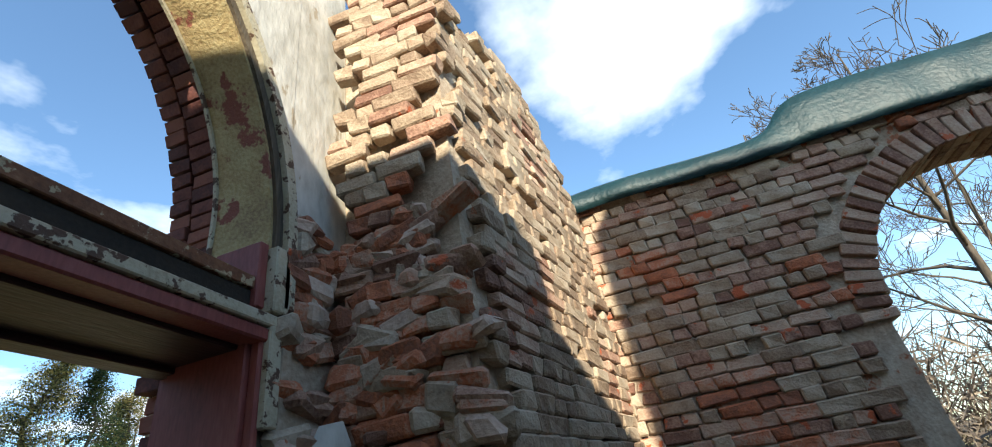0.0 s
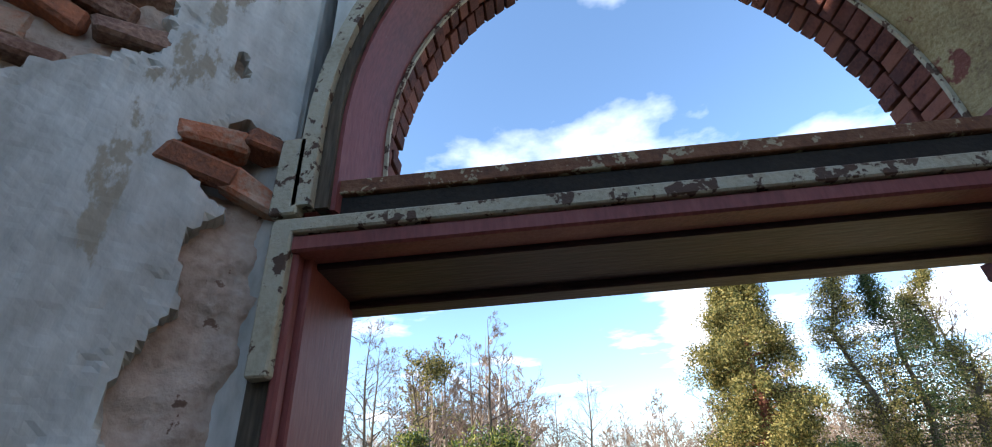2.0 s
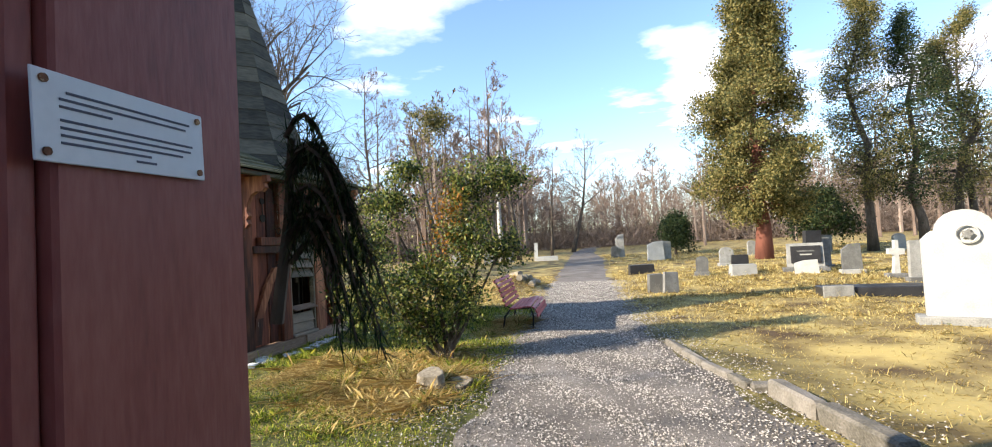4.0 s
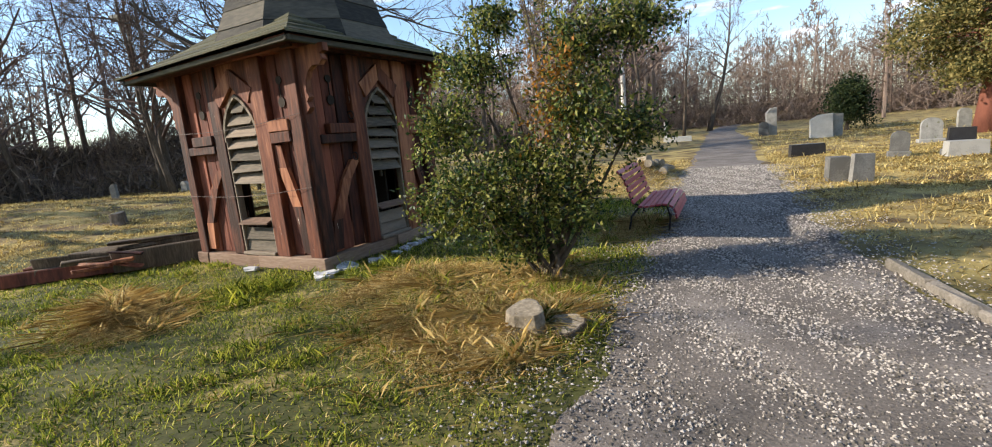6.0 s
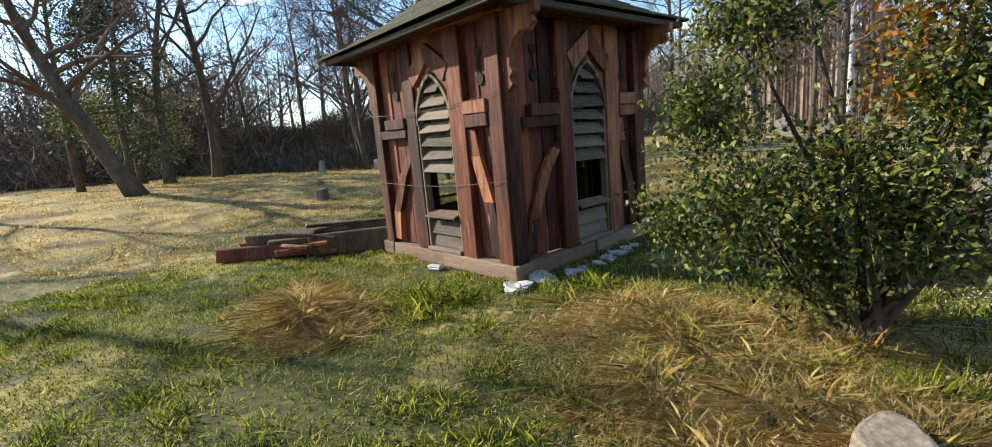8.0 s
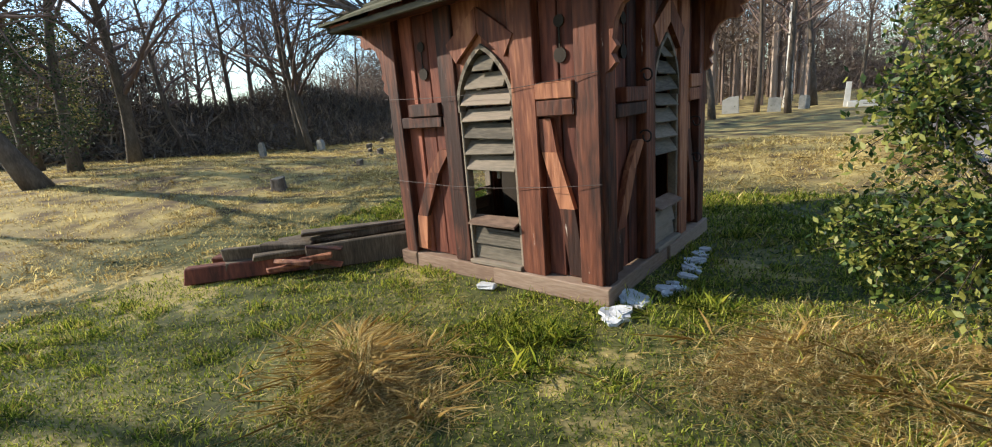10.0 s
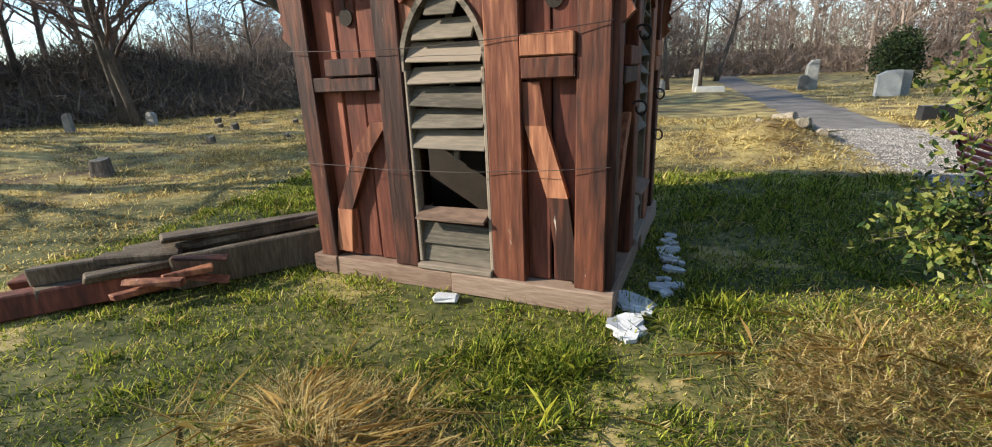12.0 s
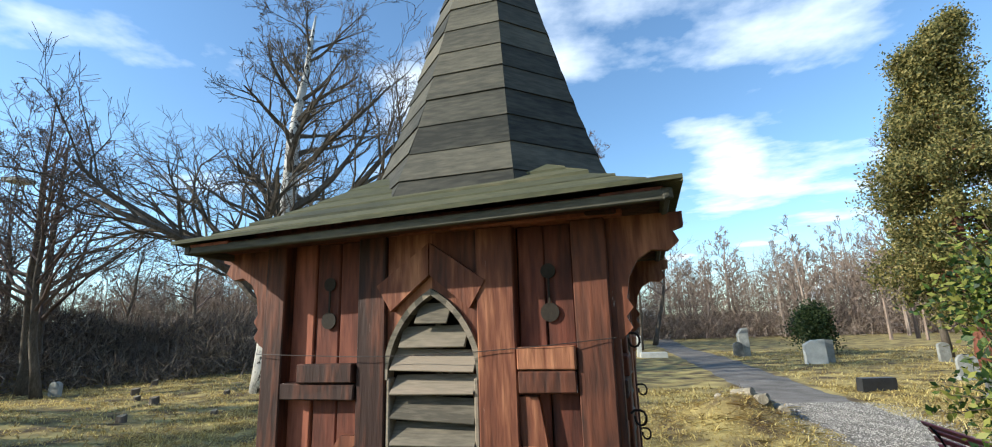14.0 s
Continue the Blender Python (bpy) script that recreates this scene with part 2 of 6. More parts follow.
    floor=material("packed_earth", [(0.1, 0.08, 0.06), (0.22, 0.18, 0.13)], 3, bump=0.8),
    scrub=material("scrub_twigs", [(0.07, 0.055, 0.045), (0.16, 0.125, 0.1), (0.24, 0.19, 0.14)], 0.4, bump=0, rand=0.5),
    wool=material("far_field", [(0.3, 0.26, 0.16), (0.36, 0.32, 0.2)], 0.2, bump=0),
)


def ground_material():
    m = material("turf", [(0.018, 0.022, 0.006), (0.07, 0.075, 0.018), (0.25, 0.21, 0.07)], 0.9, bump=1.0, fine=14, patch=((0.32, 0.25, 0.095), 0.5, 0.55))
    # straw takes over from the moss away from the lawn before the ruin
    n, l = m.node_tree.nodes, m.node_tree.links
    b = n["Principled BSDF"]
    old = b.inputs["Base Color"].links[0].from_socket
    tex, off, length, span, wob, mix = n.new("ShaderNodeTexCoord"), n.new("ShaderNodeVectorMath"), n.new("ShaderNodeVectorMath"), n.new("ShaderNodeMapRange"), n.new("ShaderNodeTexNoise"), n.new("ShaderNodeMixRGB")
    off.operation, length.operation = "SUBTRACT", "LENGTH"
    off.inputs[1].default_value = (-1.2, 3.0, 0.0)
    span.inputs["From Min"].default_value, span.inputs["From Max"].default_value = 5.5, 8.0
    wob.inputs["Scale"].default_value, wob.inputs["Detail"].default_value = 1.3, 6
    straw = n.new("ShaderNodeValToRGB")
    straw.color_ramp.elements[0].position, straw.color_ramp.elements[1].position = 0.35, 0.62
    straw.color_ramp.elements[0].color, straw.color_ramp.elements[1].color = (0.08, 0.05, 0.022, 1), (0.4, 0.31, 0.11, 1)
    l.new(tex.outputs["Object"], off.inputs[0]); l.new(off.outputs[0], length.inputs[0]); l.new(length.outputs["Value"], span.inputs["Value"])
    l.new(tex.outputs["Object"], wob.inputs[0]); l.new(wob.outputs["Fac"], straw.inputs[0])
    l.new(span.outputs["Result"], mix.inputs[0]); l.new(old, mix.inputs[1]); l.new(straw.outputs[0], mix.inputs[2]); l.new(mix.outputs[0], b.inputs["Base Color"])
    return m


MAT["turf"] = ground_material()

# ---- building tools ----
RNG = random.Random(7)


class Shape:
    """Vertices and faces gathered for one mesh."""

    def __init__(self):
        self.v, self.f = [], []

    def add(self, verts, faces):
        n = len(self.v)
        self.v += [tuple(p) for p in verts]
        self.f += [tuple(n + i for i in f) for f in faces]
        return self

    def block(self, x0, x1, y0, y1, z0, z1, c=0.006, wob=0.0, m=None):
        """A box with chamfered edges."""
        lo, hi = (min(x0, x1), min(y0, y1), min(z0, z1)), (max(x0, x1), max(y0, y1), max(z0, z1))
        c = min(c, *[(h - l) * 0.3 for l, h in zip(lo, hi)])
        pts = {}
        verts = []
        for sx in (0, 1):
            for sy in (0, 1):
                for sz in (0, 1):
                    corner = [(lo, hi)[s][i] for i, s in enumerate((sx, sy, sz))]
                    inward = [c if s == 0 else -c for s in (sx, sy, sz)]
                    j = [RNG.uniform(-wob, wob) for _ in range(3)]
                    for ax in range(3):
                        p = [corner[i] + (inward[i] if i != ax else 0) + j[i] for i in range(3)]
                        pts[sx, sy, sz, ax] = len(verts)
                        verts.append(Vector(p))
        faces = []
        for ax in range(3):
            a, b = [i for i in range(3) if i != ax]
            for s in (0, 1):
                loop = []
                for (ua, ub) in ((0, 0), (1, 0), (1, 1), (0, 1)):
                    k = [0, 0, 0]
                    k[ax], k[a], k[b] = s, ua, ub
                    loop.append(pts[(*k, ax)])
                flip = (s == 0) != (ax == 1)
                faces.append(loop[::-1] if flip else loop)
        for ax in range(3):
            a, b = [i for i in range(3) if i != ax]
            for sa in (0, 1):
                for sb in (0, 1):
                    k0, k1 = [0, 0, 0], [0, 0, 0]
                    k0[a] = k1[a] = sa
                    k0[b] = k1[b] = sb
                    k1[ax] = 1
                    loop = [pts[(*k0, a)], pts[(*k1, a)], pts[(*k1, b)], pts[(*k0, b)]]
                    flip = (sa + sb) % 2 == (0 if ax != 1 else 1)
                    faces.append(loop if not flip else loop[::-1])
        for sx in (0, 1):
            for sy in (0, 1):
                for sz in (0, 1):
                    t = [pts[sx, sy, sz, i] for i in range(3)]
                    faces.append(t if (sx + sy + sz) % 2 else t[::-1])
        if m is not None:
            verts = [m @ p for p in verts]
        return self.add(verts, faces)

    def prism(self, outline, y0, y1, m=None):
        """An outline in x and z, thick from y0 to y1."""
        n = len(outline)
        verts = [Vector((x, y0, z)) for x, z in outline] + [Vector((x, y1, z)) for x, z in outline]
        faces = [tuple(range(n)), tuple(range(2 * n - 1, n - 1, -1))]
        faces += [(i, n + i, n + (i + 1) % n, (i + 1) % n) for i in range(n)]
        if m is not None:
            verts = [m @ p for p in verts]
        return self.add(verts, faces)

    def band(self, inner, outer, y0, y1):
        """A curved strip between two open lines in x and z."""
        for i in range(len(inner) - 1):
            self.prism([inner[i], inner[i + 1], outer[i + 1], outer[i]], y0, y1)
        return self

    def tube(self, path, radii, sides=6, cap=True):
        path = [Vector(p) for p in path]
        n = len(self.v)
        ref = Vector((0.31, 0.87, 0.21))
        for i, p in enumerate(path):
            d = (path[min(i + 1, len(path) - 1)] - path[max(i - 1, 0)]).normalized()
            a = d.cross(ref).normalized()
            b = d.cross(a)
            r = radii[i] if hasattr(radii, "__len__") else radii
            for k in range(sides):
                t = 2 * math.pi * k / sides
                self.v.append(tuple(p + a * r * math.cos(t) + b * r * math.sin(t)))
        for i in range(len(path) - 1):
            for k in range(sides):
                k2 = (k + 1) % sides
                self.f.append((n + i * sides + k, n + i * sides + k2, n + (i + 1) * sides + k2, n + (i + 1) * sides + k))
        if cap:
            self.f.append(tuple(n + k for k in range(sides))[::-1])
            self.f.append(tuple(n + (len(path) - 1) * sides + k for k in range(sides)))
        return self

    def mesh(self, name, mat, smooth=False):
        me = bpy.data.meshes.new(name)
        me.from_pydata(self.v, [], self.f)
        bm = bmesh.new()
        bm.from_mesh(me)
        if len(bm.faces) < 60000:
            bmesh.ops.recalc_face_normals(bm, faces=bm.faces)
        bm.to_mesh(me)
        bm.free()
        me.materials.append(mat)
        if smooth:
            me.shade_smooth()
        return me


def part(name, shape, mat, parent=None, label="", smooth=False, m=None):
    data = shape.mesh(name, MAT[mat], smooth) if isinstance(shape, Shape) else shape
    ob = new(name, data)
    if parent is not None:
        ob.parent = parent
    if m is not None:
        ob.matrix_local = m
    return tagged(ob, label)


def thing(name, label, category, m=None, group="", kind=""):
    ob = new(name)
    if m is not None:
        ob.matrix_world = m
    return tagged(ob, label, category, group, kind)


def triangles(name, verts, mat, size=3):
    """A mesh of loose triangles or quads from an array of corners."""
    verts = np.asarray(verts, np.float32).reshape(-1, 3)
    n = len(verts)
    me = bpy.data.meshes.new(name)
    me.vertices.add(n)
    me.vertices.foreach_set("co", verts.ravel())
    me.loops.add(n)
    me.loops.foreach_set("vertex_index", np.arange(n, dtype=np.int32))
    me.polygons.add(n // size)
    me.polygons.foreach_set("loop_start", np.arange(0, n, size, dtype=np.int32))
    me.update(calc_edges=True)
    me.materials.append(MAT[mat])
    return me


def box_thing(name, dims, mat, label, category, kind=""):
    x0, x1, y0, y1, z0, z1 = dims
    ob = new(name, Shape().block(x0, x1, y0, y1, z0, z1, 0.01).mesh(name, MAT[mat]))
    return tagged(ob, label, category, kind=kind)


# ---- ground ----
BANK_Y, BANK_X = (8, 14, 19, 26, 34, 46, 70), (-60, -30, -22, -18, -15, -11, -7)


def hill(x, y):
    """Height of the ground."""
    z = 0.03 * math.sin(x * 1.3 + y * 0.7) * math.sin(y * 1.1 - x * 0.4) + 0.02 * math.sin(x * 3.1) * math.sin(y * 2.7)
    z += 0.12 * math.exp(-((x - 1.35) ** 2 + (y - 4.0) ** 2) / 0.35) + 0.1 * math.exp(-((x - 2.55) ** 2 / 0.6 + (y - 3.35) ** 2 / 0.5))
    z += 0.14 * math.exp(-((x + 1.5) ** 2 / 0.35 + (y - 3.05) ** 2 / 0.12))
    z += 0.4 * math.exp(-((x - 2.7) ** 2 / 0.9 + (y - 12.4) ** 2 / 0.8))
    px = 4.25 + 0.09 * max(0, y - 8)
    on_path = math.exp(-(((x - px) / 1.3) ** 4)) if y < 60 else 0
    near_belfry = math.exp(-(((x + 1.3) / 1.9) ** 4) - (((y - 5.9) / 1.9) ** 4))
    near_wall = 1 / (1 + math.exp(max(-50, min(50, (y - 0.9) * 5))))
    z *= (1 - on_path) * (1 - near_belfry) * (1 - near_wall)
    foot = float(np.interp(y, BANK_Y, BANK_X))
    bank = min(1, max(0, (foot - x) / 3.5)) * min(1, max(0, (y - 6) / 4))
    rise = min(1, max(0, (-7 - x) / 9)) * min(1, max(0, (17 - y) / 8))
    z += 0.45 * rise * rise * (3 - 2 * rise)
    return z + 1.7 * bank * bank * (3 - 2 * bank)


def ground():
    def axis(lo, hi, fine_lo, fine_hi, step):
        out = list(np.arange(fine_lo, fine_hi, step))
        s, p = step, fine_hi
        while p < hi:
            out.append(p)
            s *= 1.22
            p += s
        out.append(hi)
        s, p = step, fine_lo - step
        while p > lo:
            out.insert(0, p)
            s *= 1.22
            p -= s
        out.insert(0, lo)
        return out
    xs, ys = axis(-900, 900, -7, 9, 0.09), axis(-900, 1200, 1, 14, 0.09)
    v = [(x, y, hill(x, y) if abs(x) < 120 and abs(y) < 150 else 0) for y in ys for x in xs]
    w = len(xs)
    f = [(j * w + i, j * w + i + 1, (j + 1) * w + i + 1, (j + 1) * w + i) for j in range(len(ys) - 1) for i in range(w - 1)]
    me = bpy.data.meshes.new("ground")
    me.from_pydata(v, [], f)
    me.materials.append(MAT["turf"])
    me.shade_smooth()
    tagged(new("ground", me), "mossy grass with patches of dry straw", "ground", kind="structure")


PATH_L = [(2.9, -0.2), (2.7, 1.0), (2.75, 2.2), (3.0, 3.6), (3.05, 4.6), (3.35, 8), (3.5, 10.6), (4.1, 18), (5.0, 29), (6.4, 44), (9, 62)]
PATH_R = [(5.5, -0.2), (5.6, 1.0), (5.35, 2.6), (5.3, 3.6), (5.12, 4.8), (5.15, 7), (5.3, 9), (6.0, 17), (7.2, 27), (8.0, 40), (11, 62)]


def edge(line, y):
    for (x0, y0), (x1, y1) in zip(line, line[1:]):
        if y <= y1:
            return x0 + (x1 - x0) * (y - y0) / (y1 - y0)
    return line[-1][0]


def gravel_path():
    v, f, ys = [], [], [-0.1 + 0.15 * i for i in range(107)] + [16 + 0.8 * i for i in range(58)]
    n = 14
    for y in ys:
        l, r = edge(PATH_L, y) + 0.08 * math.sin(y * 3) + 0.05 * math.sin(y * 7.7), edge(PATH_R, y) + 0.06 * math.sin(y * 4.3)
        for i in range(n + 1):
            x = l + (r - l) * i / n
            v.append((x, y, hill(x, y) + 0.018 - 0.03 * (abs(i / n - 0.5) * 2) ** 6 + 0.004 * math.sin(x * 9 + y * 5)))
    for j in range(len(ys) - 1):
        for i in range(n):
            a = j * (n + 1) + i
            f.append((a, a + 1, a + n + 2, a + n + 1))
    me = bpy.data.meshes.new("path")
    me.from_pydata(v, [], f)
    me.materials.append(MAT["gravel"])
    me.shade_smooth()
    tagged(new("gravel_path", me), "pale crushed gravel path", "path", kind="structure")
    rng = np.random.default_rng(3)
    n = 85000
    y = rng.random(n) ** 1.4 * 14
    x = np.array([edge(PATH_L, b) + (edge(PATH_R, b) - edge(PATH_L, b)) * a for a, b in zip(rng.normal(0.5, 0.3, n), y)])
    s = rng.uniform(0.004, 0.013, n) * (1 + y * 0.03)
    z = np.array([hill(a, b) for a, b in zip(x, y)]) + 0.016
    octa = np.array([(1, 0, 0), (0, 1, 0), (-1, 0, 0), (0, -1, 0), (0, 0, 0.8)])
    tri = [(0, 1, 4), (1, 2, 4), (2, 3, 4), (3, 0, 4)]
    pts = octa[None] * s[:, None, None] * rng.uniform(0.55, 1.3, (n, 5, 1))
    a = rng.random(n) * 6.28
    c, d = np.cos(a)[:, None], np.sin(a)[:, None]
    px, py = pts[..., 0] * c - pts[..., 1] * d, pts[..., 0] * d + pts[..., 1] * c
    pts = np.stack([px + x[:, None], py + y[:, None], pts[..., 2] + z[:, None]], -1)
    me = bpy.data.meshes.new("pebbles")
    faces = (np.arange(n)[:, None, None] * 5 + np.array(tri)[None]).reshape(-1, 3)
    me.from_pydata(pts.reshape(-1, 3).tolist(), [], faces.tolist())
    me.materials.append(MAT["pebble"])
    tagged(new("gravel_stones", me), "loose pale gravel stones on the path", "gravel", kind="stuff")


def blades(name, n, xr, yr, h, mat, seed, wide=0.006, lean=0.5, clump=None, avoid=True, label="short green grass", far=0.0):
    rng = np.random.default_rng(seed)
    if clump is None:
        x, y = rng.uniform(*xr, n), yr[0] + (yr[1] - yr[0]) * rng.random(n) ** 1.35
    else:
        k = rng.integers(0, len(clump), n)
        cc = np.array(clump)[k]
        x, y = cc[:, 0] + rng.normal(0, 1, n) * cc[:, 2] * 0.5, cc[:, 1] + rng.normal(0, 1, n) * cc[:, 2] * 0.5
    if avoid:
        l = np.interp(y, [p[1] for p in PATH_L], [p[0] for p in PATH_L])
        r = np.interp(y, [p[1] for p in PATH_R], [p[0] for p in PATH_R])
        ca, sa = math.cos(radians(8.65)), math.sin(radians(8.65))
        u, w = (x + 2.6) * ca - (y - 4.93) * sa, (x + 2.6) * sa + (y - 4.93) * ca
        keep = ((x < l - 0.02 + rng.normal(0, 0.12, n)) | (x > r + 0.1)) & ~((u > -0.05) & (u < 2.4) & (w > -0.05) & (w < 2.4)) & (y > 0.0)
        keep &= rng.random(n) < 0.35 + 0.65 * (np.sin(x * 2.3 + y) * np.sin(y * 1.9 - x * 1.3) > -0.45)
        x, y = x[keep], y[keep]
    n = len(x)
    z = np.array([hill(a, b) for a, b in zip(x, y)]) - 0.005
    a, hh = rng.random(n) * 6.283, h * rng.uniform(0.4, 1.3, n)
    hh *= 0.45 + 0.9 * np.maximum(0, np.sin(x * 6.1 + 2 * np.sin(y * 4.3)) * np.sin(y * 7.3 + 2 * np.sin(x * 3.7))) + 0.4 * rng.random(n) ** 3
    grow = 1 + far * np.maximum(0, y - 4)
    hh, wd = hh * np.minimum(grow, 2), wide * grow * rng.uniform(0.6, 1.4, n)
    le = hh * lean * rng.uniform(0.3, 1.6, n)
    up = np.sqrt(np.maximum(hh**2 - np.minimum(le, hh * 0.95) ** 2, 1e-5))
    base = np.stack([x, y, z], -1)
    side = np.stack([np.cos(a), np.sin(a), 0 * a], -1) * wd[:, None]
    b2 = a + rng.normal(1.57, 0.5, n)
    tipo = np.stack([np.cos(b2) * le, np.sin(b2) * le, up], -1)
    mid = base + tipo * np.array([0.42, 0.42, 0.62])
    tip = base + tipo
    q = np.stack([base - side, base + side, mid + side * 0.75, tip, mid - side * 0.75], 1)
    me = triangles(name, q.reshape(-1, 3), mat, 5)
    tagged(new(name, me), label, "grass", kind="stuff")


# ---- brickwork ----
def brick_mesh(name, l, h, d, mat, seed, rough=0.008):
    keep = RNG.getstate()
    RNG.seed(seed)
    me = Shape().block(-l / 2, l / 2, -d / 2, d / 2, -h / 2, h / 2, 0.011, rough).mesh(name, MAT[mat])
    RNG.setstate(keep)
    return me


def brick_wall(parent, origin, along, out, length, low, high, inside, course=0.1, unit=0.27, mats=("brick",), near=None, near_count=300, seed=1, missing=0.03):
    """Bricks in courses on the plane through origin; along and out are unit vectors; inside(u, z) says where there is wall."""
    rng = random.Random(seed)
    o, a, nrm = Vector(origin), Vector(along).normalized(), Vector(out).normalized()
    turn = Matrix((a, nrm, Vector((0, 0, 1)))).transposed().to_4x4()
    spots = []
    z, row = low + course / 2, 0
    while z < high:
        u = -rng.random() * unit
        while u < length:
            head = (row + int(rng.random() * 1.25)) % 2 == 0
            l = unit * (0.5 if head else 1.0) * rng.uniform(0.9, 1.05)
            c = u + l / 2
            if inside(c, z) and inside(c - l * 0.35, z) and inside(c + l * 0.35, z) and rng.random() > missing:
                proud = rng.gauss(0.0, 0.007) - (0.03 if noise.noise(Vector((c * 1.1, z * 1.1, seed))) > 0.33 else 0)
                spots.append((c, z + rng.gauss(0, 0.003), l - 0.01, proud, rng.gauss(0, 0.012), rng.random()))
            u += l
        z += course
        row += 1
    shapes = {(k, i, j): brick_mesh("brick", unit * k - 0.008, course - 0.009, 0.1, m, 10 * i + j, 0.013) for k in (0.5, 1.0) for i, m in enumerate(mats) for j in range(3)}
    if near is not None:
        spots.sort(key=lambda s: (o + a * s[0] + Vector((0, 0, s[1])) - Vector(near)).length)
    rest = {i: ([], []) for i in range(len(mats))}
    boxes = {k: (np.array([v.co[:] for v in m.vertices]), [tuple(p.vertices) for p in m.polygons]) for k, m in shapes.items()}
    for i, (c, z, l, proud, tilt, pick) in enumerate(spots):
        k = 0.5 if l < unit * 0.75 else 1.0
        broken = noise.noise(Vector((c * 1.3 + 5, z * 1.3, seed))) > 0.28
        mi = (len(mats) - 1) if broken and len(mats) > 1 and pick < 0.8 else int(pick * 97) % max(1, len(mats) - 1)
        key = (k, mi, int(pick * 31) % 3)
        m = Matrix.Translation(o + a * c + Vector((0, 0, z)) + nrm * (proud - 0.025)) @ turn @ Matrix.Rotation(tilt, 4, "Y") @ Matrix.Rotation(tilt * 2, 4, "Z")
        if i < near_count and near is not None:
            ob = new("brick", shapes[key])
            ob.parent = parent
            ob.matrix_world = m
        else:
            vs, fs = boxes[key]
            vv, ff = rest[mi]
            n = sum(len(x) for x in vv)
            mm = np.array(m)
            vv.append(vs @ mm[:3, :3].T + mm[:3, 3])
            ff.extend(tuple(n + q for q in p) for p in fs)
    for mi, (vv, ff) in rest.items():
        if vv:
            me = bpy.data.meshes.new("far_bricks")
            me.from_pydata(np.concatenate(vv).tolist(), [], ff)
            me.materials.append(MAT[mats[mi]])
            ob = tagged(new("far_bricks", me), "weathered bricks in courses", kind="stuff")
            ob.parent = parent


def slab_wall(name, origin, along, out, length, low, high, thick, mat, label, holes=(), back=0.03):
    """A wall core behind the face; holes: (u0, u1, z0, z1)."""
    o, a, nrm = Vector(origin), Vector(along).normalized(), Vector(out).normalized()
    turn = Matrix.Translation(o) @ Matrix((a, -nrm, Vector((0, 0, 1)))).transposed().to_4x4()
    s = Shape()
    if callable(holes):
        n = max(1, int(length / 0.1))
        for i in range(n):
            u0, u1 = length * i / n, length * (i + 1) / n
            for z0, z1 in holes((u0 + u1) / 2):
                s.prism([(u0, z0), (u1, z0), (u1, z1), (u0, z1)], back, thick, turn)
    else:
        s.block(0, length, back, thick, low, high, 0.01, 0, turn)
    return tagged(new(name, s.mesh(name, MAT[mat])), label, "wall", kind="structure")


TOPZ = (4.85, 4.75, 5.0, 4.63, 4.1, 3.91)
DX0, DX1, SPRING = 2.93, 5.40, 2.50      # door opening inside its timber, foot of the arch
WEST, EAST, SOUTH = 1.0, 7.9, -7.2


def arc(cx, cz, r, a0=0, a1=180, n=28, squash=1.0):
    return [(cx + r * math.cos(radians(a0 + (a1 - a0) * i / n)), cz + squash * r * math.sin(radians(a0 + (a1 - a0) * i / n))) for i in range(n + 1)]


def gothic_line(cx, e, s, r, foot, n=18, legs=3):
    """A pointed arch as an open line in x and z: straight legs from the foot, then two arcs that meet at the apex."""
    top = math.acos(e / r)
    right = [(cx - e + r, foot + (s - foot) * k / legs) for k in range(legs)] + [(cx - e + r * math.cos(top * k / n), s + r * math.sin(top * k / n)) for k in range(n + 1)]
    return right + [(2 * cx - x, z) for x, z in right[-2::-1]]


def loft(shape, front, yf, back, yb, thick):
    """A bent board between two lines at two depths."""
    def outward(line):
        cx = (line[0][0] + line[-1][0]) / 2
        out = []
        for i, (x, z) in enumerate(line):
            a, b = line[max(0, i - 1)], line[min(len(line) - 1, i + 1)]
            d = Vector((b[1] - a[1], -(b[0] - a[0]))).normalized()
            out.append((x + d.x * thick, z + d.y * thick))
        return out
    fo, bo = outward(front), outward(back)
    for i in range(len(front) - 1):
        v = [(p[0], y, p[1]) for line, y in ((front, yf), (back, yb)) for p in line[i:i + 2]] + [(p[0], y, p[1]) for line, y in ((fo, yf), (bo, yb)) for p in line[i:i + 2]]
        shape.add(v, [(0, 1, 3, 2), (4, 6, 7, 5), (0, 4, 5, 1), (2, 3, 7, 6), (0, 2, 6, 4), (1, 5, 7, 3)])
    return shape


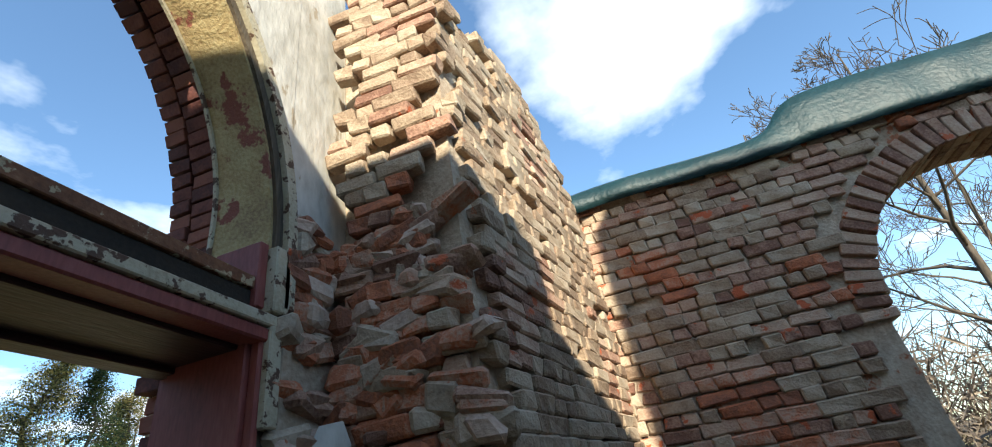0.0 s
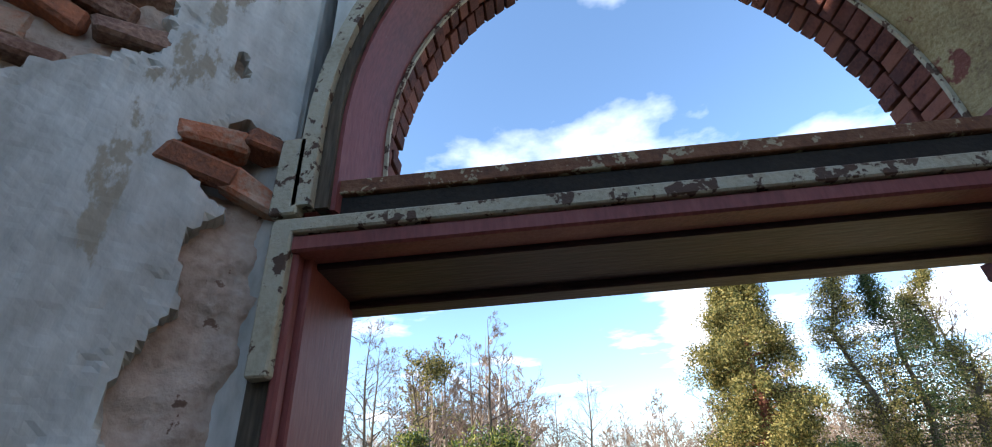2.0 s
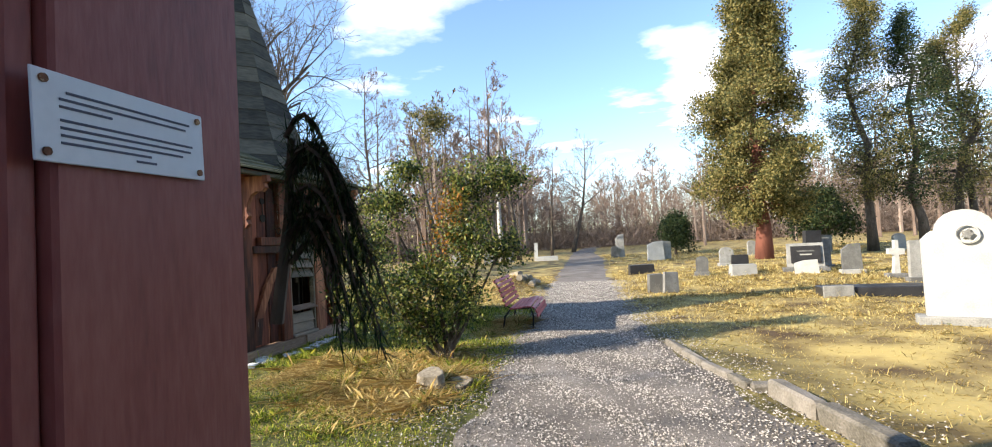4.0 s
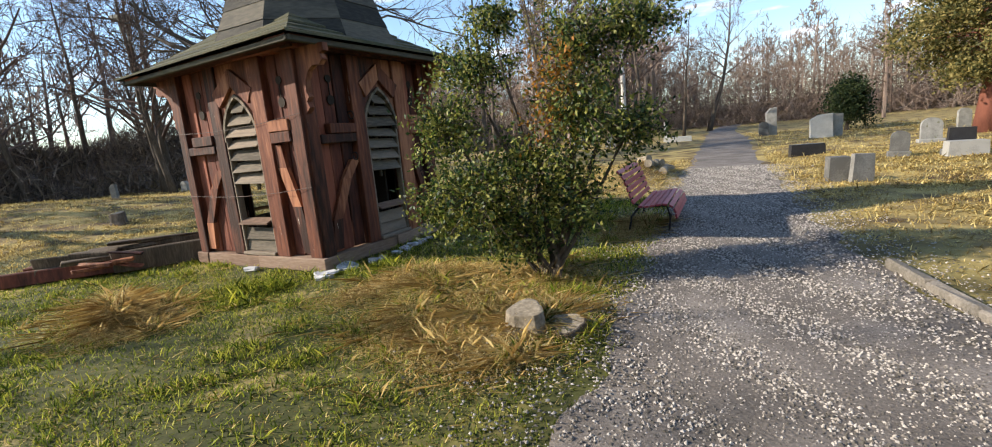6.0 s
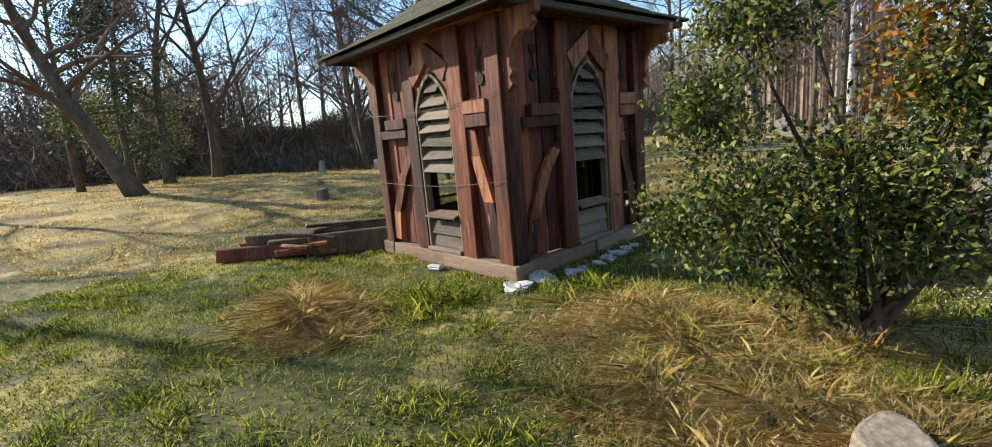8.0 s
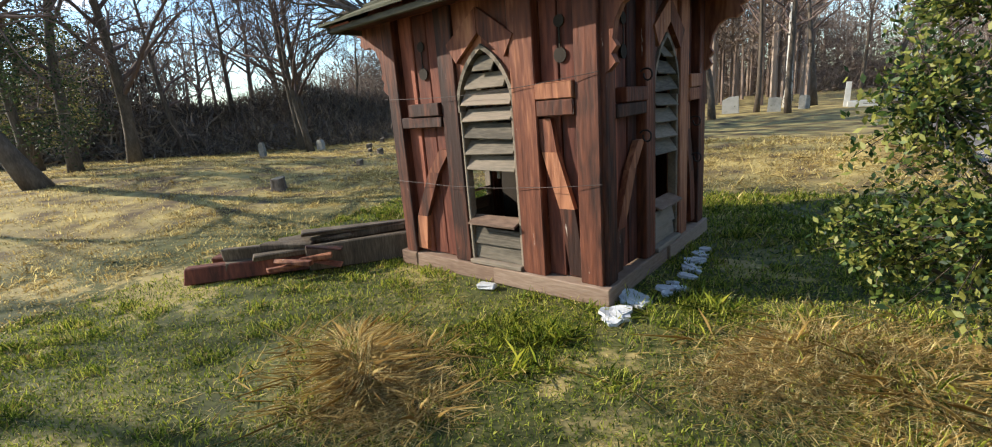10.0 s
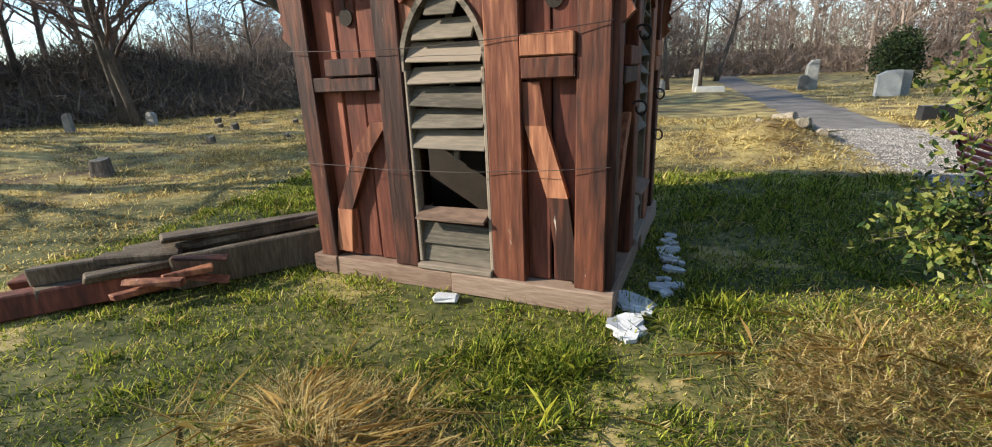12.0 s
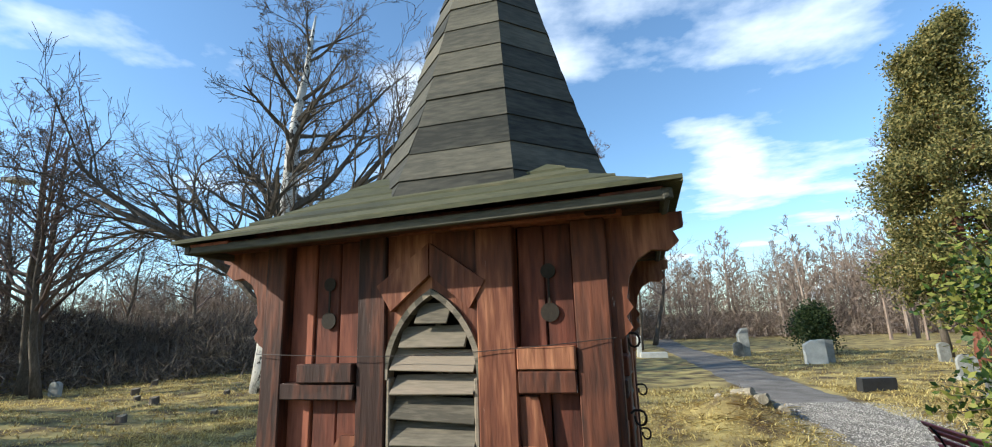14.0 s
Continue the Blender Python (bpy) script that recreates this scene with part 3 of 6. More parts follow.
def ruin():
    # outer part of the door wall with the brick arch
    OX0, OX1 = 2.93, 5.44
    outer = thing("outer_wall", "dark red facing brick wall round an arched doorway", "wall", kind="structure")
    cx, AE, AS, AR_OUT = 4.225, 0.385, 2.935, 1.548
    core = Shape()
    core.block(WEST - 0.4, OX0 - 0.1, 0.3, 0.64, -0.1, 4.7, 0.01)
    core.block(OX1 + 0.02, EAST + 0.4, 0.3, 0.64, -0.1, 4.7, 0.01)
    ring_in = gothic_line(cx, AE, AS, AR_OUT + 0.23, 2.6)
    core.band(ring_in, [(x, 4.85) for x, _ in ring_in], 0.3, 0.64)
    part("core", core, "mortar", outer)
    # voussoirs and the straight legs under them; some have fallen at the apex
    top = math.acos(AE / AR_OUT)
    for layer, (y0, y1) in enumerate(((0.30, 0.515), (0.52, 0.65))):
        n = 26
        for side in (-1, 1):
            for i in range(n):
                a0 = top * (i + (0.5 if layer else 0)) / n
                left = side == -1
                if layer == 1 and (i > n - 4 if left else i > n - 8):
                    continue
                s = Shape()
                w = top * AR_OUT / n / 2 - 0.005
                m = Matrix.Translation((cx - side * AE, 0, AS)) @ Matrix.Rotation(-a0 if side == 1 else -(math.pi - a0), 4, "Y")
                r0 = AR_OUT + RNG.gauss(0, 0.005)
                s.block(r0, r0 + 0.24, y0 + 0.003, y1 - 0.003, -w, w, 0.004, 0.003, m)
                part("brick", s, "brick_outer", outer)
            for i in range(9 if side == 1 else 5):
                z = AS - 0.04 - i * 0.078
                x0 = cx + side * (AR_OUT - AE + (0.0 if (i + layer) % 2 else 0.01))
                part("brick", Shape().block(x0, x0 + side * 0.24, y0 + 0.003, y1 - 0.003, z - 0.034, z + 0.034, 0.004, 0.003), "brick_outer", outer)
    for side, (xx, sgn) in enumerate(((OX0 - 0.08, -1), (OX1, 1))):
        for row in range(29):
            z = 0.04 + row * 0.08
            off = 0.0 if row % 2 else 0.13
            for y0, y1 in ((0.31, 0.5), (0.505, 0.65)):
                s = Shape()
                x0, x1 = xx + (0.012 if row % 2 else 0) * sgn, xx + sgn * 0.25
                s.block(x0 - 0.0, x1, y0, y1, z - 0.035, z + 0.035, 0.004, 0.003)
                part("brick", s, "brick_outer", outer)
    # inner leaf: plaster beside the timber frame
    inner = thing("door_wall", "ruined plastered brick wall round a timber door frame", "wall", kind="structure")
    s = Shape()
    line = gothic_line(4.215, 0.6, 2.74, 1.87, 2.5)
    s.band(line, [(x, 6.3 if x > 4.0 else 6.0) for x, _ in line], 0.03, 0.3)
    s.block(DX1 + 0.06, 6.0, 0.03, 0.3, 2.55, 6.2, 0.02, 0.01)
    s.block(1.7, DX0 - 0.06, 0.03, 0.3, -0.1, 6.2, 0.02, 0.01)
    part("plaster_face", s, "plaster", inner, "pale cracked plaster")
    return inner


def pier_and_side_wall():
    # the pier beside the door: its face towards the door, then the long wall to the corner
    px, py = 5.78, -0.74
    core = thing("east_wall", "sunlit ruined brick wall running from the broken pier to the corner", "wall", kind="structure")
    s = Shape()
    tilt = math.atan2(-0.408, 2.12)
    run = Vector((math.cos(tilt), math.sin(tilt), 0))
    top = lambda u: float(np.interp(u, (0.23, 0.33, 1.13, 1.67, 2.05, 2.33), TOPZ)) + 0.09 * math.floor(2.4 * noise.noise(Vector((u * 4, 1, 0))))
    turn = Matrix.Translation((px, py, 0)) @ Matrix.Rotation(tilt, 4, "Z")
    for i in range(30):
        u0, u1 = 0.05 + 2.5 * i / 30, 0.05 + 2.5 * (i + 1) / 30
        s.prism([(u0, -0.1), (u1, -0.1), (u1, top(u1) - 0.03), (u0, top(u0) - 0.03)], 0.05, 0.8, turn)
    s.block(DX1 + 0.06, px + 0.07, 0.0, 0.3, -0.1, 2.6, 0.02, 0.015)
    part("core", s, "mortar", core, "crumbled mortar core")
    rr = random.Random(5)
    for i in range(190):
        z = rr.uniform(1.0, 2.95)
        t = rr.random()
        x, y = (rr.uniform(5.5, px), 0.02) if t < 0.35 else (px + 0.03, rr.uniform(py, 0))
        l, h, d = rr.uniform(0.12, 0.27), rr.uniform(0.06, 0.12), rr.uniform(0.08, 0.15)
        m = Matrix.Translation((x, y, z)) @ Euler((rr.gauss(0, 0.16), rr.gauss(0, 0.2), rr.gauss(0 if t < 0.35 else 1.57, 0.25))).to_matrix().to_4x4()
        part("brick", Shape().block(-l / 2, l / 2, -d / 2, d / 2, -h / 2, h / 2, 0.02, 0.02, m), rr.choice(("brick_red", "brick_red", "rough_plaster", "brick", "mortar")), core)
    part("plaster_remnant", Shape().prism([(-0.06, -0.1), (0.05, -0.11), (0.08, 0.02), (0.04, 0.11), (-0.05, 0.09), (-0.08, 0.0)], -0.015, 0.01, pose(5.66, -0.1, 1.9, 0, 5, -50)), "plaster", core, "pale scrap of plaster")
    brick_wall(core, (px, 0.02, 0), (0, -1, 0), (-1, 0, 0), abs(py) + 0.02, 0.3, 6.6, lambda u, z: 0.02 < u < 0.75 - 0.12 * max(0, noise.noise(Vector((z * 3, 0, 1)))) - (0.16 if 2.55 < z < 3.2 else 0), course=0.1, unit=0.27, mats=("brick_pale", "brick", "brick_red"), near=(5.4, -0.6, 2.4), near_count=150, seed=3)
    brick_wall(core, (px, py, 0), run, (run.y, -run.x, 0), 2.14, 0.3, 6.8,
               lambda u, z: z < top(u) and u > 0.05 + 0.12 * noise.noise(Vector((z * 3, 2, 1))), course=0.092, unit=0.26, mats=("brick_pale", "brick"), near=(5.9, -0.6, 2.6), near_count=150, seed=4)


FAR_ARCH = (-4.25, 1.15, 2.35)


def in_far_arch(y, z, grow=0.0):
    c, r, s = FAR_ARCH
    if abs(y - c) > r + grow:
        return False
    return z < s or math.hypot(y - c, z - s) < r + grow


def far_wall():
    w = thing("far_wall", "weathered brick wall with a round-arched window under a tarpaulin", "wall", kind="structure")
    top = lambda u: 3.9 + 0.02 * u
    o = (EAST, -0.5, 0)
    s = Shape()
    n = 66
    for i in range(n):
        u0, u1 = 6.7 * i / n, 6.7 * (i + 1) / n
        y0, y1, ym = -0.5 - u0, -0.5 - u1, -0.5 - (u0 + u1) / 2
        c, r, sp = FAR_ARCH
        zz = sp + math.sqrt(max(0, (r + 0.02) ** 2 - (ym - c) ** 2)) if abs(ym - c) < r + 0.02 else None
        spans = [(-0.1, top(u0))] if zz is None else [(-0.1, 0.7), (zz, top(u0))]
        for z0, z1 in spans:
            v = [(EAST + dx, y, z) for dx in (0.03, 0.5) for y in (y0, y1) for z in (z0, z1)]
            s.add(v, [(0, 1, 3, 2), (4, 6, 7, 5), (0, 4, 5, 1), (2, 3, 7, 6), (0, 2, 6, 4), (1, 5, 7, 3)])
    part("core", s, "mortar", w, "rough mortar")
    brick_wall(w, o, (0, -1, 0), (-1, 0, 0), 6.6, 0.3, 3.9, lambda u, z: not in_far_arch(-0.5 - u, z, 0.24) and not (abs(-0.5 - u - FAR_ARCH[0]) < FAR_ARCH[1] and z > 0.7 and z < FAR_ARCH[2]),
               course=0.1, unit=0.27, mats=("brick_pale", "brick", "brick_red"), near=(7.9, -2.3, 2.6), near_count=300, seed=9)
    c, r, sp = FAR_ARCH
    n = 40
    for i in range(n + 1):
        a = math.pi * i / n
        m = Matrix.Translation((EAST, c, sp)) @ Matrix.Rotation(a, 4, "X")
        s = Shape().block(-0.02 + RNG.gauss(0, 0.006), 0.16, r, r + 0.23, -0.038, 0.038, 0.006, 0.006, m)
        part("brick", s, "brick", w)
        s = Shape().block(0.17, 0.45, r + RNG.gauss(0, 0.01), r + 0.2, -0.038, 0.038, 0.006, 0.006, m)
        part("brick", s, "brick", w)


def tarpaulin():
    n, k = 90, 10
    v, f = [], []
    for i in range(n + 1):
        y = -0.6 - 6.4 * i / n
        lift = 0.13 + 0.32 / (1 + math.exp((y + 3.05) * 14))
        prof = [(-0.08, -0.13), (-0.075, -0.02), (-0.05, lift * 0.55), (0.0, lift * 0.9), (0.12, lift), (0.3, lift), (0.45, lift * 0.9), (0.55, 0.3 * lift), (0.56, -0.1), (0.57, -0.25), (0.57, -0.26)]
        for j, (dx, dz) in enumerate(prof):
            w = noise.noise(Vector((y * 4, j * 0.6, 3))) * 0.045
            v.append((EAST + dx + w, y, 3.93 + 0.02 * i / n + dz + w * 0.6 + 0.02 * math.sin(y * 3)))
    for i in range(n):
        for j in range(k):
            a = i * (k + 1) + j
            f.append((a, a + 1, a + k + 2, a + k + 1))
    me = bpy.data.meshes.new("tarpaulin")
    me.from_pydata(v, [], f)
    me.materials.append(MAT["tarp"])
    me.shade_smooth()
    ob = tagged(new("tarpaulin", me), "dark green creased tarpaulin covering the top of the brick wall", "tarpaulin")
    sol = ob.modifiers.new("thick", "SOLIDIFY")
    sol.thickness = 0.006


def west_side():
    """The splayed plaster reveal on the other side of the door, and the plain walls that close the room."""
    pts = [Vector(p) for p in ((2.875, 0.02), (2.74, -0.1), (2.64, -0.2), (2.5, -0.33), (2.2, -0.52), (1.75, -0.64), (1.0, -0.72))]
    cum = [0.0]
    for p, q in zip(pts, pts[1:]):
        cum.append(cum[-1] + (q - p).length)
    t = thing("wall_west_reveal", "pale stained plaster flaking off a thick broken wall", "wall", kind="structure")
    du = 0.016
    nu, nz, z_low, z_high = int(cum[-1] / du), 250, 0.9, 4.6

    def at(i, j):
        u = cum[-1] * i / nu
        k = max(n for n in range(len(pts) - 1) if cum[n] <= u + 1e-9)
        p, q = pts[k], pts[k + 1]
        w = p.lerp(q, (u - cum[k]) / (cum[k + 1] - cum[k]))
        d = (q - p).normalized()
        return u, w, Vector((d.y, -d.x)) * -1

    def coat(u, z):
        """How far the plaster coat reaches past its broken edge; below zero the rough core is bare."""
        low = u - float(np.interp(z, (1.0, 1.5, 1.7, 2.0, 2.45, 2.52, 2.56), (0.5, 0.4, 0.31, 0.25, 0.17, 0.16, -0.5)))
        gap = (math.hypot((u - 0.13) / 0.2, (z - 2.6) / 0.14) - 1) * 0.15
        upper = max(0.46 - u, 2.95 - (u - 0.46) * 0.85 - z)
        n = 0.07 * noise.noise(Vector((u * 5, z * 5, 4))) + 0.05 * noise.noise(Vector((u * 16, z * 16, 9)))
        spot = 0.06 - 0.5 * max(0.0, noise.noise(Vector((u * 7 + 3, z * 5, 21))) - 0.5)
        return min(low, gap, upper, 0.2 if z < 1.4 else spot) + n * (1.0 if min(low, gap, upper) < 0.12 else 0.3)

    base, skin = Shape(), Shape()
    def sheet(shape, depth, keep):
        index = {}
        for i in range(nu + 1):
            u, w, out = at(i, 0)
            for j in range(nz + 1):
                z = z_low + (z_high - z_low) * j / nz
                index[i, j] = len(shape.v)
                o = out if out.y < 0 else -out
                d = depth(u, z)
                shape.v.append((w.x + o.x * d, w.y + o.y * d, z))
        for i in range(nu):
            for j in range(nz):
                u, z = cum[-1] * (i + 0.5) / nu, z_low + (z_high - z_low) * (j + 0.5) / nz
                if keep(u, z):
                    shape.f.append((index[i, j], index[i + 1, j], index[i + 1, j + 1], index[i, j + 1]))
    hole = lambda u, z: math.exp(-(((u - 0.2) / 0.16) ** 2 + ((z - 2.6) / 0.09) ** 2))
    sheet(base, lambda u, z: -0.06 + 0.03 * noise.noise(Vector((u * 9, z * 9, 2))) + 0.014 * noise.noise(Vector((u * 30, z * 30, 2))) - 0.16 * hole(u, z), lambda u, z: True)
    def skin_depth(u, z):
        c = coat(u, z)
        face = 0.012 * noise.noise(Vector((u * 3, z * 2, 6))) + 0.006 * noise.noise(Vector((u * 14, z * 10, 6))) + 0.002 * noise.noise(Vector((u * 50, z * 50, 6)))
        return face - 0.24 * (1 - min(1.0, max(0.0, (c + 0.012) / 0.024))) - 0.012 * (c < 0.05) * max(0.0, noise.noise(Vector((u * 9, z * 9, 1))))
    sheet(skin, skin_depth, lambda u, z: True)
    b1 = part("rough_core", base, "rough_plaster", t, "rough pinkish crumbling core")
    b2 = part("plaster_coat", skin, "plaster", t, "grey-white cracked plaster coat")
    for ob in (b1, b2):
        so = ob.modifiers.new("thick", "SOLIDIFY")
        so.thickness, so.offset = 0.012, 0
    b1.data.shade_smooth()
    rr = random.Random(3)
    spots = [(0.09, 2.7), (0.28, 2.66), (0.3, 2.56), (0.12, 2.5)] + [(0.56 + 0.24 * i + 0.12 * (j % 2), 2.96 + 0.1 * j - 0.17 * i) for i in range(4) for j in range(7)]
    for u, z in spots:
        i = int(u / cum[-1] * nu)
        _, w, out = at(i, 0)
        m = Matrix.Translation((w.x, w.y + 0.055, z)) @ Euler((rr.gauss(0, 0.12), rr.gauss(0, 0.12), 0.8)).to_matrix().to_4x4()
        part("brick", Shape().block(-0.11, 0.11, -0.05, 0.05, -0.038, 0.038, 0.012, 0.014, m), "brick_red" if rr.random() < 0.6 else "brick", t)
    # unseen west wall; the three heights are set to shape the sun's shadow edge
    for y0, y1, h in ((-3.1, 0.3, 5.95), (-4.1, -3.105, 5.5), (SOUTH, -4.105, 7.6)):
        box_thing("wall_west", (WEST - 0.5, WEST, y0, y1, -0.1, h), "plaster", "unseen plastered ruin wall, stepped in height to shade the room", "wall", "structure")
    box_thing("wall_south", (WEST - 0.5, EAST + 0.5, SOUTH - 0.5, SOUTH, -0.1, 4.2), "plaster", "plastered ruin wall", "wall", "structure")
    box_thing("floor", (WEST, EAST, SOUTH, 0.9, -0.12, 0.0), "floor", "packed earth floor with rubble dust", "floor", "structure")


def door_frame():
    d = thing("door_frame", "old timber door frame with red-brown paint inside and peeling cream edges", "door frame", kind="structure")
    TB = 2.36
    # uprights: cream front strip, red bead and broad red lining
    for side, x, sg in (("w", DX0, 1), ("e", DX1, -1)):
        z0 = 1.93 if sg == 1 else 1.98
        a = lambda p, q: (x + sg * p, x + sg * q)
        part("cream_strip", Shape().block(*a(-0.055, 0.012), -0.02, 0.03, z0, 2.4, 0.006, 0.002), "paint_cream", d, "peeling cream painted strip")
        part("cream_strip", Shape().block(*a(-0.055, 0.012), -0.02, 0.03, 0.0, 1.6, 0.006, 0.002), "paint_cream", d)
        part("bare_post", Shape().block(*a(-0.07, 0.0), 0.03, 0.2, 0.0, 2.55, 0.004), "bare_wood", d, "dark bare timber")
        part("bead", Shape().block(*a(0.0, 0.03), 0.012, 0.06, 0.0, TB, 0.008), "paint_red", d)
        part("lining", Shape().block(*a(0.003, 0.05), 0.06, 0.44, 0.0, TB - 0.03, 0.006), "paint_red", d)
        part("rebate", Shape().block(*a(-0.02, 0.03), 0.445, 0.5, 0.0, TB - 0.06, 0.006), "paint_red", d)
    # head: cream strip, dark rail, red soffit boards with underside shade in their colour
    part("cream_head", Shape().block(DX0 - 0.05, DX1 + 0.05, -0.02, 0.03, TB - 0.0, TB + 0.05, 0.006, 0.001), "paint_cream", d, "peeling cream painted strip")
    part("head_bead", Shape().block(DX0, DX1, -0.005, 0.1, TB - 0.06, TB - 0.003, 0.008), "paint_red", d)
    part("head_board", Shape().block(DX0, DX1, 0.1, 0.4, TB - 0.075, TB + 0.0, 0.006), "paint_shaded", d, "red soffit board with its shade painted in")
    part("head_beam", Shape().block(DX0, DX1, 0.398, 0.5, TB - 0.1, TB + 0.002, 0.006), "paint_shaded", d)
    part("dark_rail", Shape().block(DX0 - 0.1, DX1 + 0.1, 0.05, 0.12, TB + 0.052, TB + 0.157, 0.006), "dark", d, "dark rail")
    part("top_board", Shape().block(DX0, DX1, 0.1, 0.5, TB + 0.004, TB + 0.05, 0.004), "bare_wood", d)
    # arched timber: cream and bare outer mouldings, red board
    G = lambda r, foot=2.45: gothic_line(4.215, 0.6, 2.74, r, foot)
    lip = lambda r: gothic_line(4.22, 0.25, 2.89, r, 2.45)
    part("arch_outer", Shape().band(G(1.825), G(1.885), -0.03, 0.06), "paint_cream", d, "peeling cream moulding")
    part("arch_bare", Shape().band(G(1.78), G(1.823), 0.0, 0.16), "bare_wood", d, "dark bare timber")
    front, back = G(1.765), lip(1.36)
    half = len(front) // 2
    part("arch_board", loft(Shape(), front[half:], 0.02, back[half:], 0.28, 0.03), "paint_red", d, "red-brown painted arch lining")
    part("arch_board", loft(Shape(), front[:half + 1], 0.02, back[:half + 1], 0.28, 0.03), "paint_ochre", d, "peeled ochre and rust arch lining")
    part("arch_lip", Shape().band(lip(1.345), lip(1.375), 0.282, 0.298), "paint_cream", d, "thin cream edge")
    for xx in (DX0, DX1):
        sg = 1 if xx == DX0 else -1
        part("arch_foot", Shape().block(xx - 0.07 * sg, xx + 0.02 * sg, -0.03, 0.16, 2.42, 2.72, 0.006), "paint_cream", d)
        part("lining_foot", Shape().block(xx + 0.015 * sg, xx + 0.065 * sg, 0.02, 0.28, 2.44, 2.74, 0.006), "paint_red", d)


def iron_bar():
    ob = new("iron_bar", Shape().block(2.52, 5.8, 0.035, 0.08, 2.52, 2.575, 0.004, 0.0).mesh("iron_bar", MAT["rust"]))
    tagged(ob, "rusty flat iron tie bar with flaking cream paint across the doorway", "iron bar")


def lamp_holder():
    t = thing("lamp_holder", "old round cream lamp holder with dark socket under the arch", "lamp holder", pose(4.19, 0.47, 4.385, 35, 0, 0))
    ring = [(0.085 * (1 + 0.06 * math.sin(k * 1.9)) * math.cos(k * 0.3927), 0.085 * (1 + 0.06 * math.sin(k * 1.9)) * math.sin(k * 0.3927)) for k in range(16)]
    part("plate", Shape().prism(ring, -0.008, 0.008), "stone_white", t)
    part("collar", Shape().tube([(0, -0.04, 0), (0, -0.009, 0)], [0.032, 0.045], 14), "iron", t, "dark round socket")
    part("socket", Shape().tube([(0, -0.05, 0), (0, -0.041, 0)], [0.014, 0.016], 10), "stone_white", t)
    part("stalk", Shape().tube([(0, 0.008, 0), (0, 0.05, 0.03), (0, 0.06, 0.1)], 0.012, 6), "iron", t)


def wall_sign():
    t = thing("sign", "small white notice with printed lines screwed to the red door lining", "sign", Matrix.Translation((DX0 + 0.056, 0.18, 1.605)) @ Matrix.Rotation(radians(90), 4, "Z") @ Matrix.Rotation(radians(-2), 4, "Y"))
    part("plate", Shape().block(-0.155, 0.155, -0.004, 0.0, -0.06, 0.06, 0.0015), "sign", t)
    s = Shape()
    for i, (a, b) in enumerate(((-0.11, 0.12), (-0.12, 0.11), (-0.12, -0.04), (-0.12, 0.125), (-0.12, 0.12), (-0.12, 0.1), (-0.12, 0.03), (0.0, 0.04))):
        z = 0.035 - i * 0.01 - (0.008 if i > 2 else 0)
        s.block(a, b, -0.0052, -0.0042, z - 0.0018, z + 0.0018, 0.0002)
    part("print", s, "ink", t, "grey lines of small print")
    for x in (-0.14, 0.14):
        for z in (-0.047, 0.047):
            part("screw", Shape().tube([(x, -0.007, z), (x, 0.002, z)], 0.006, 8), "rust", t, "rusty screw head")


# ---- belfry ----
BEL = pose(-2.56, 4.93, 0.0, 0, 0, -8.65)
BW = 2.3


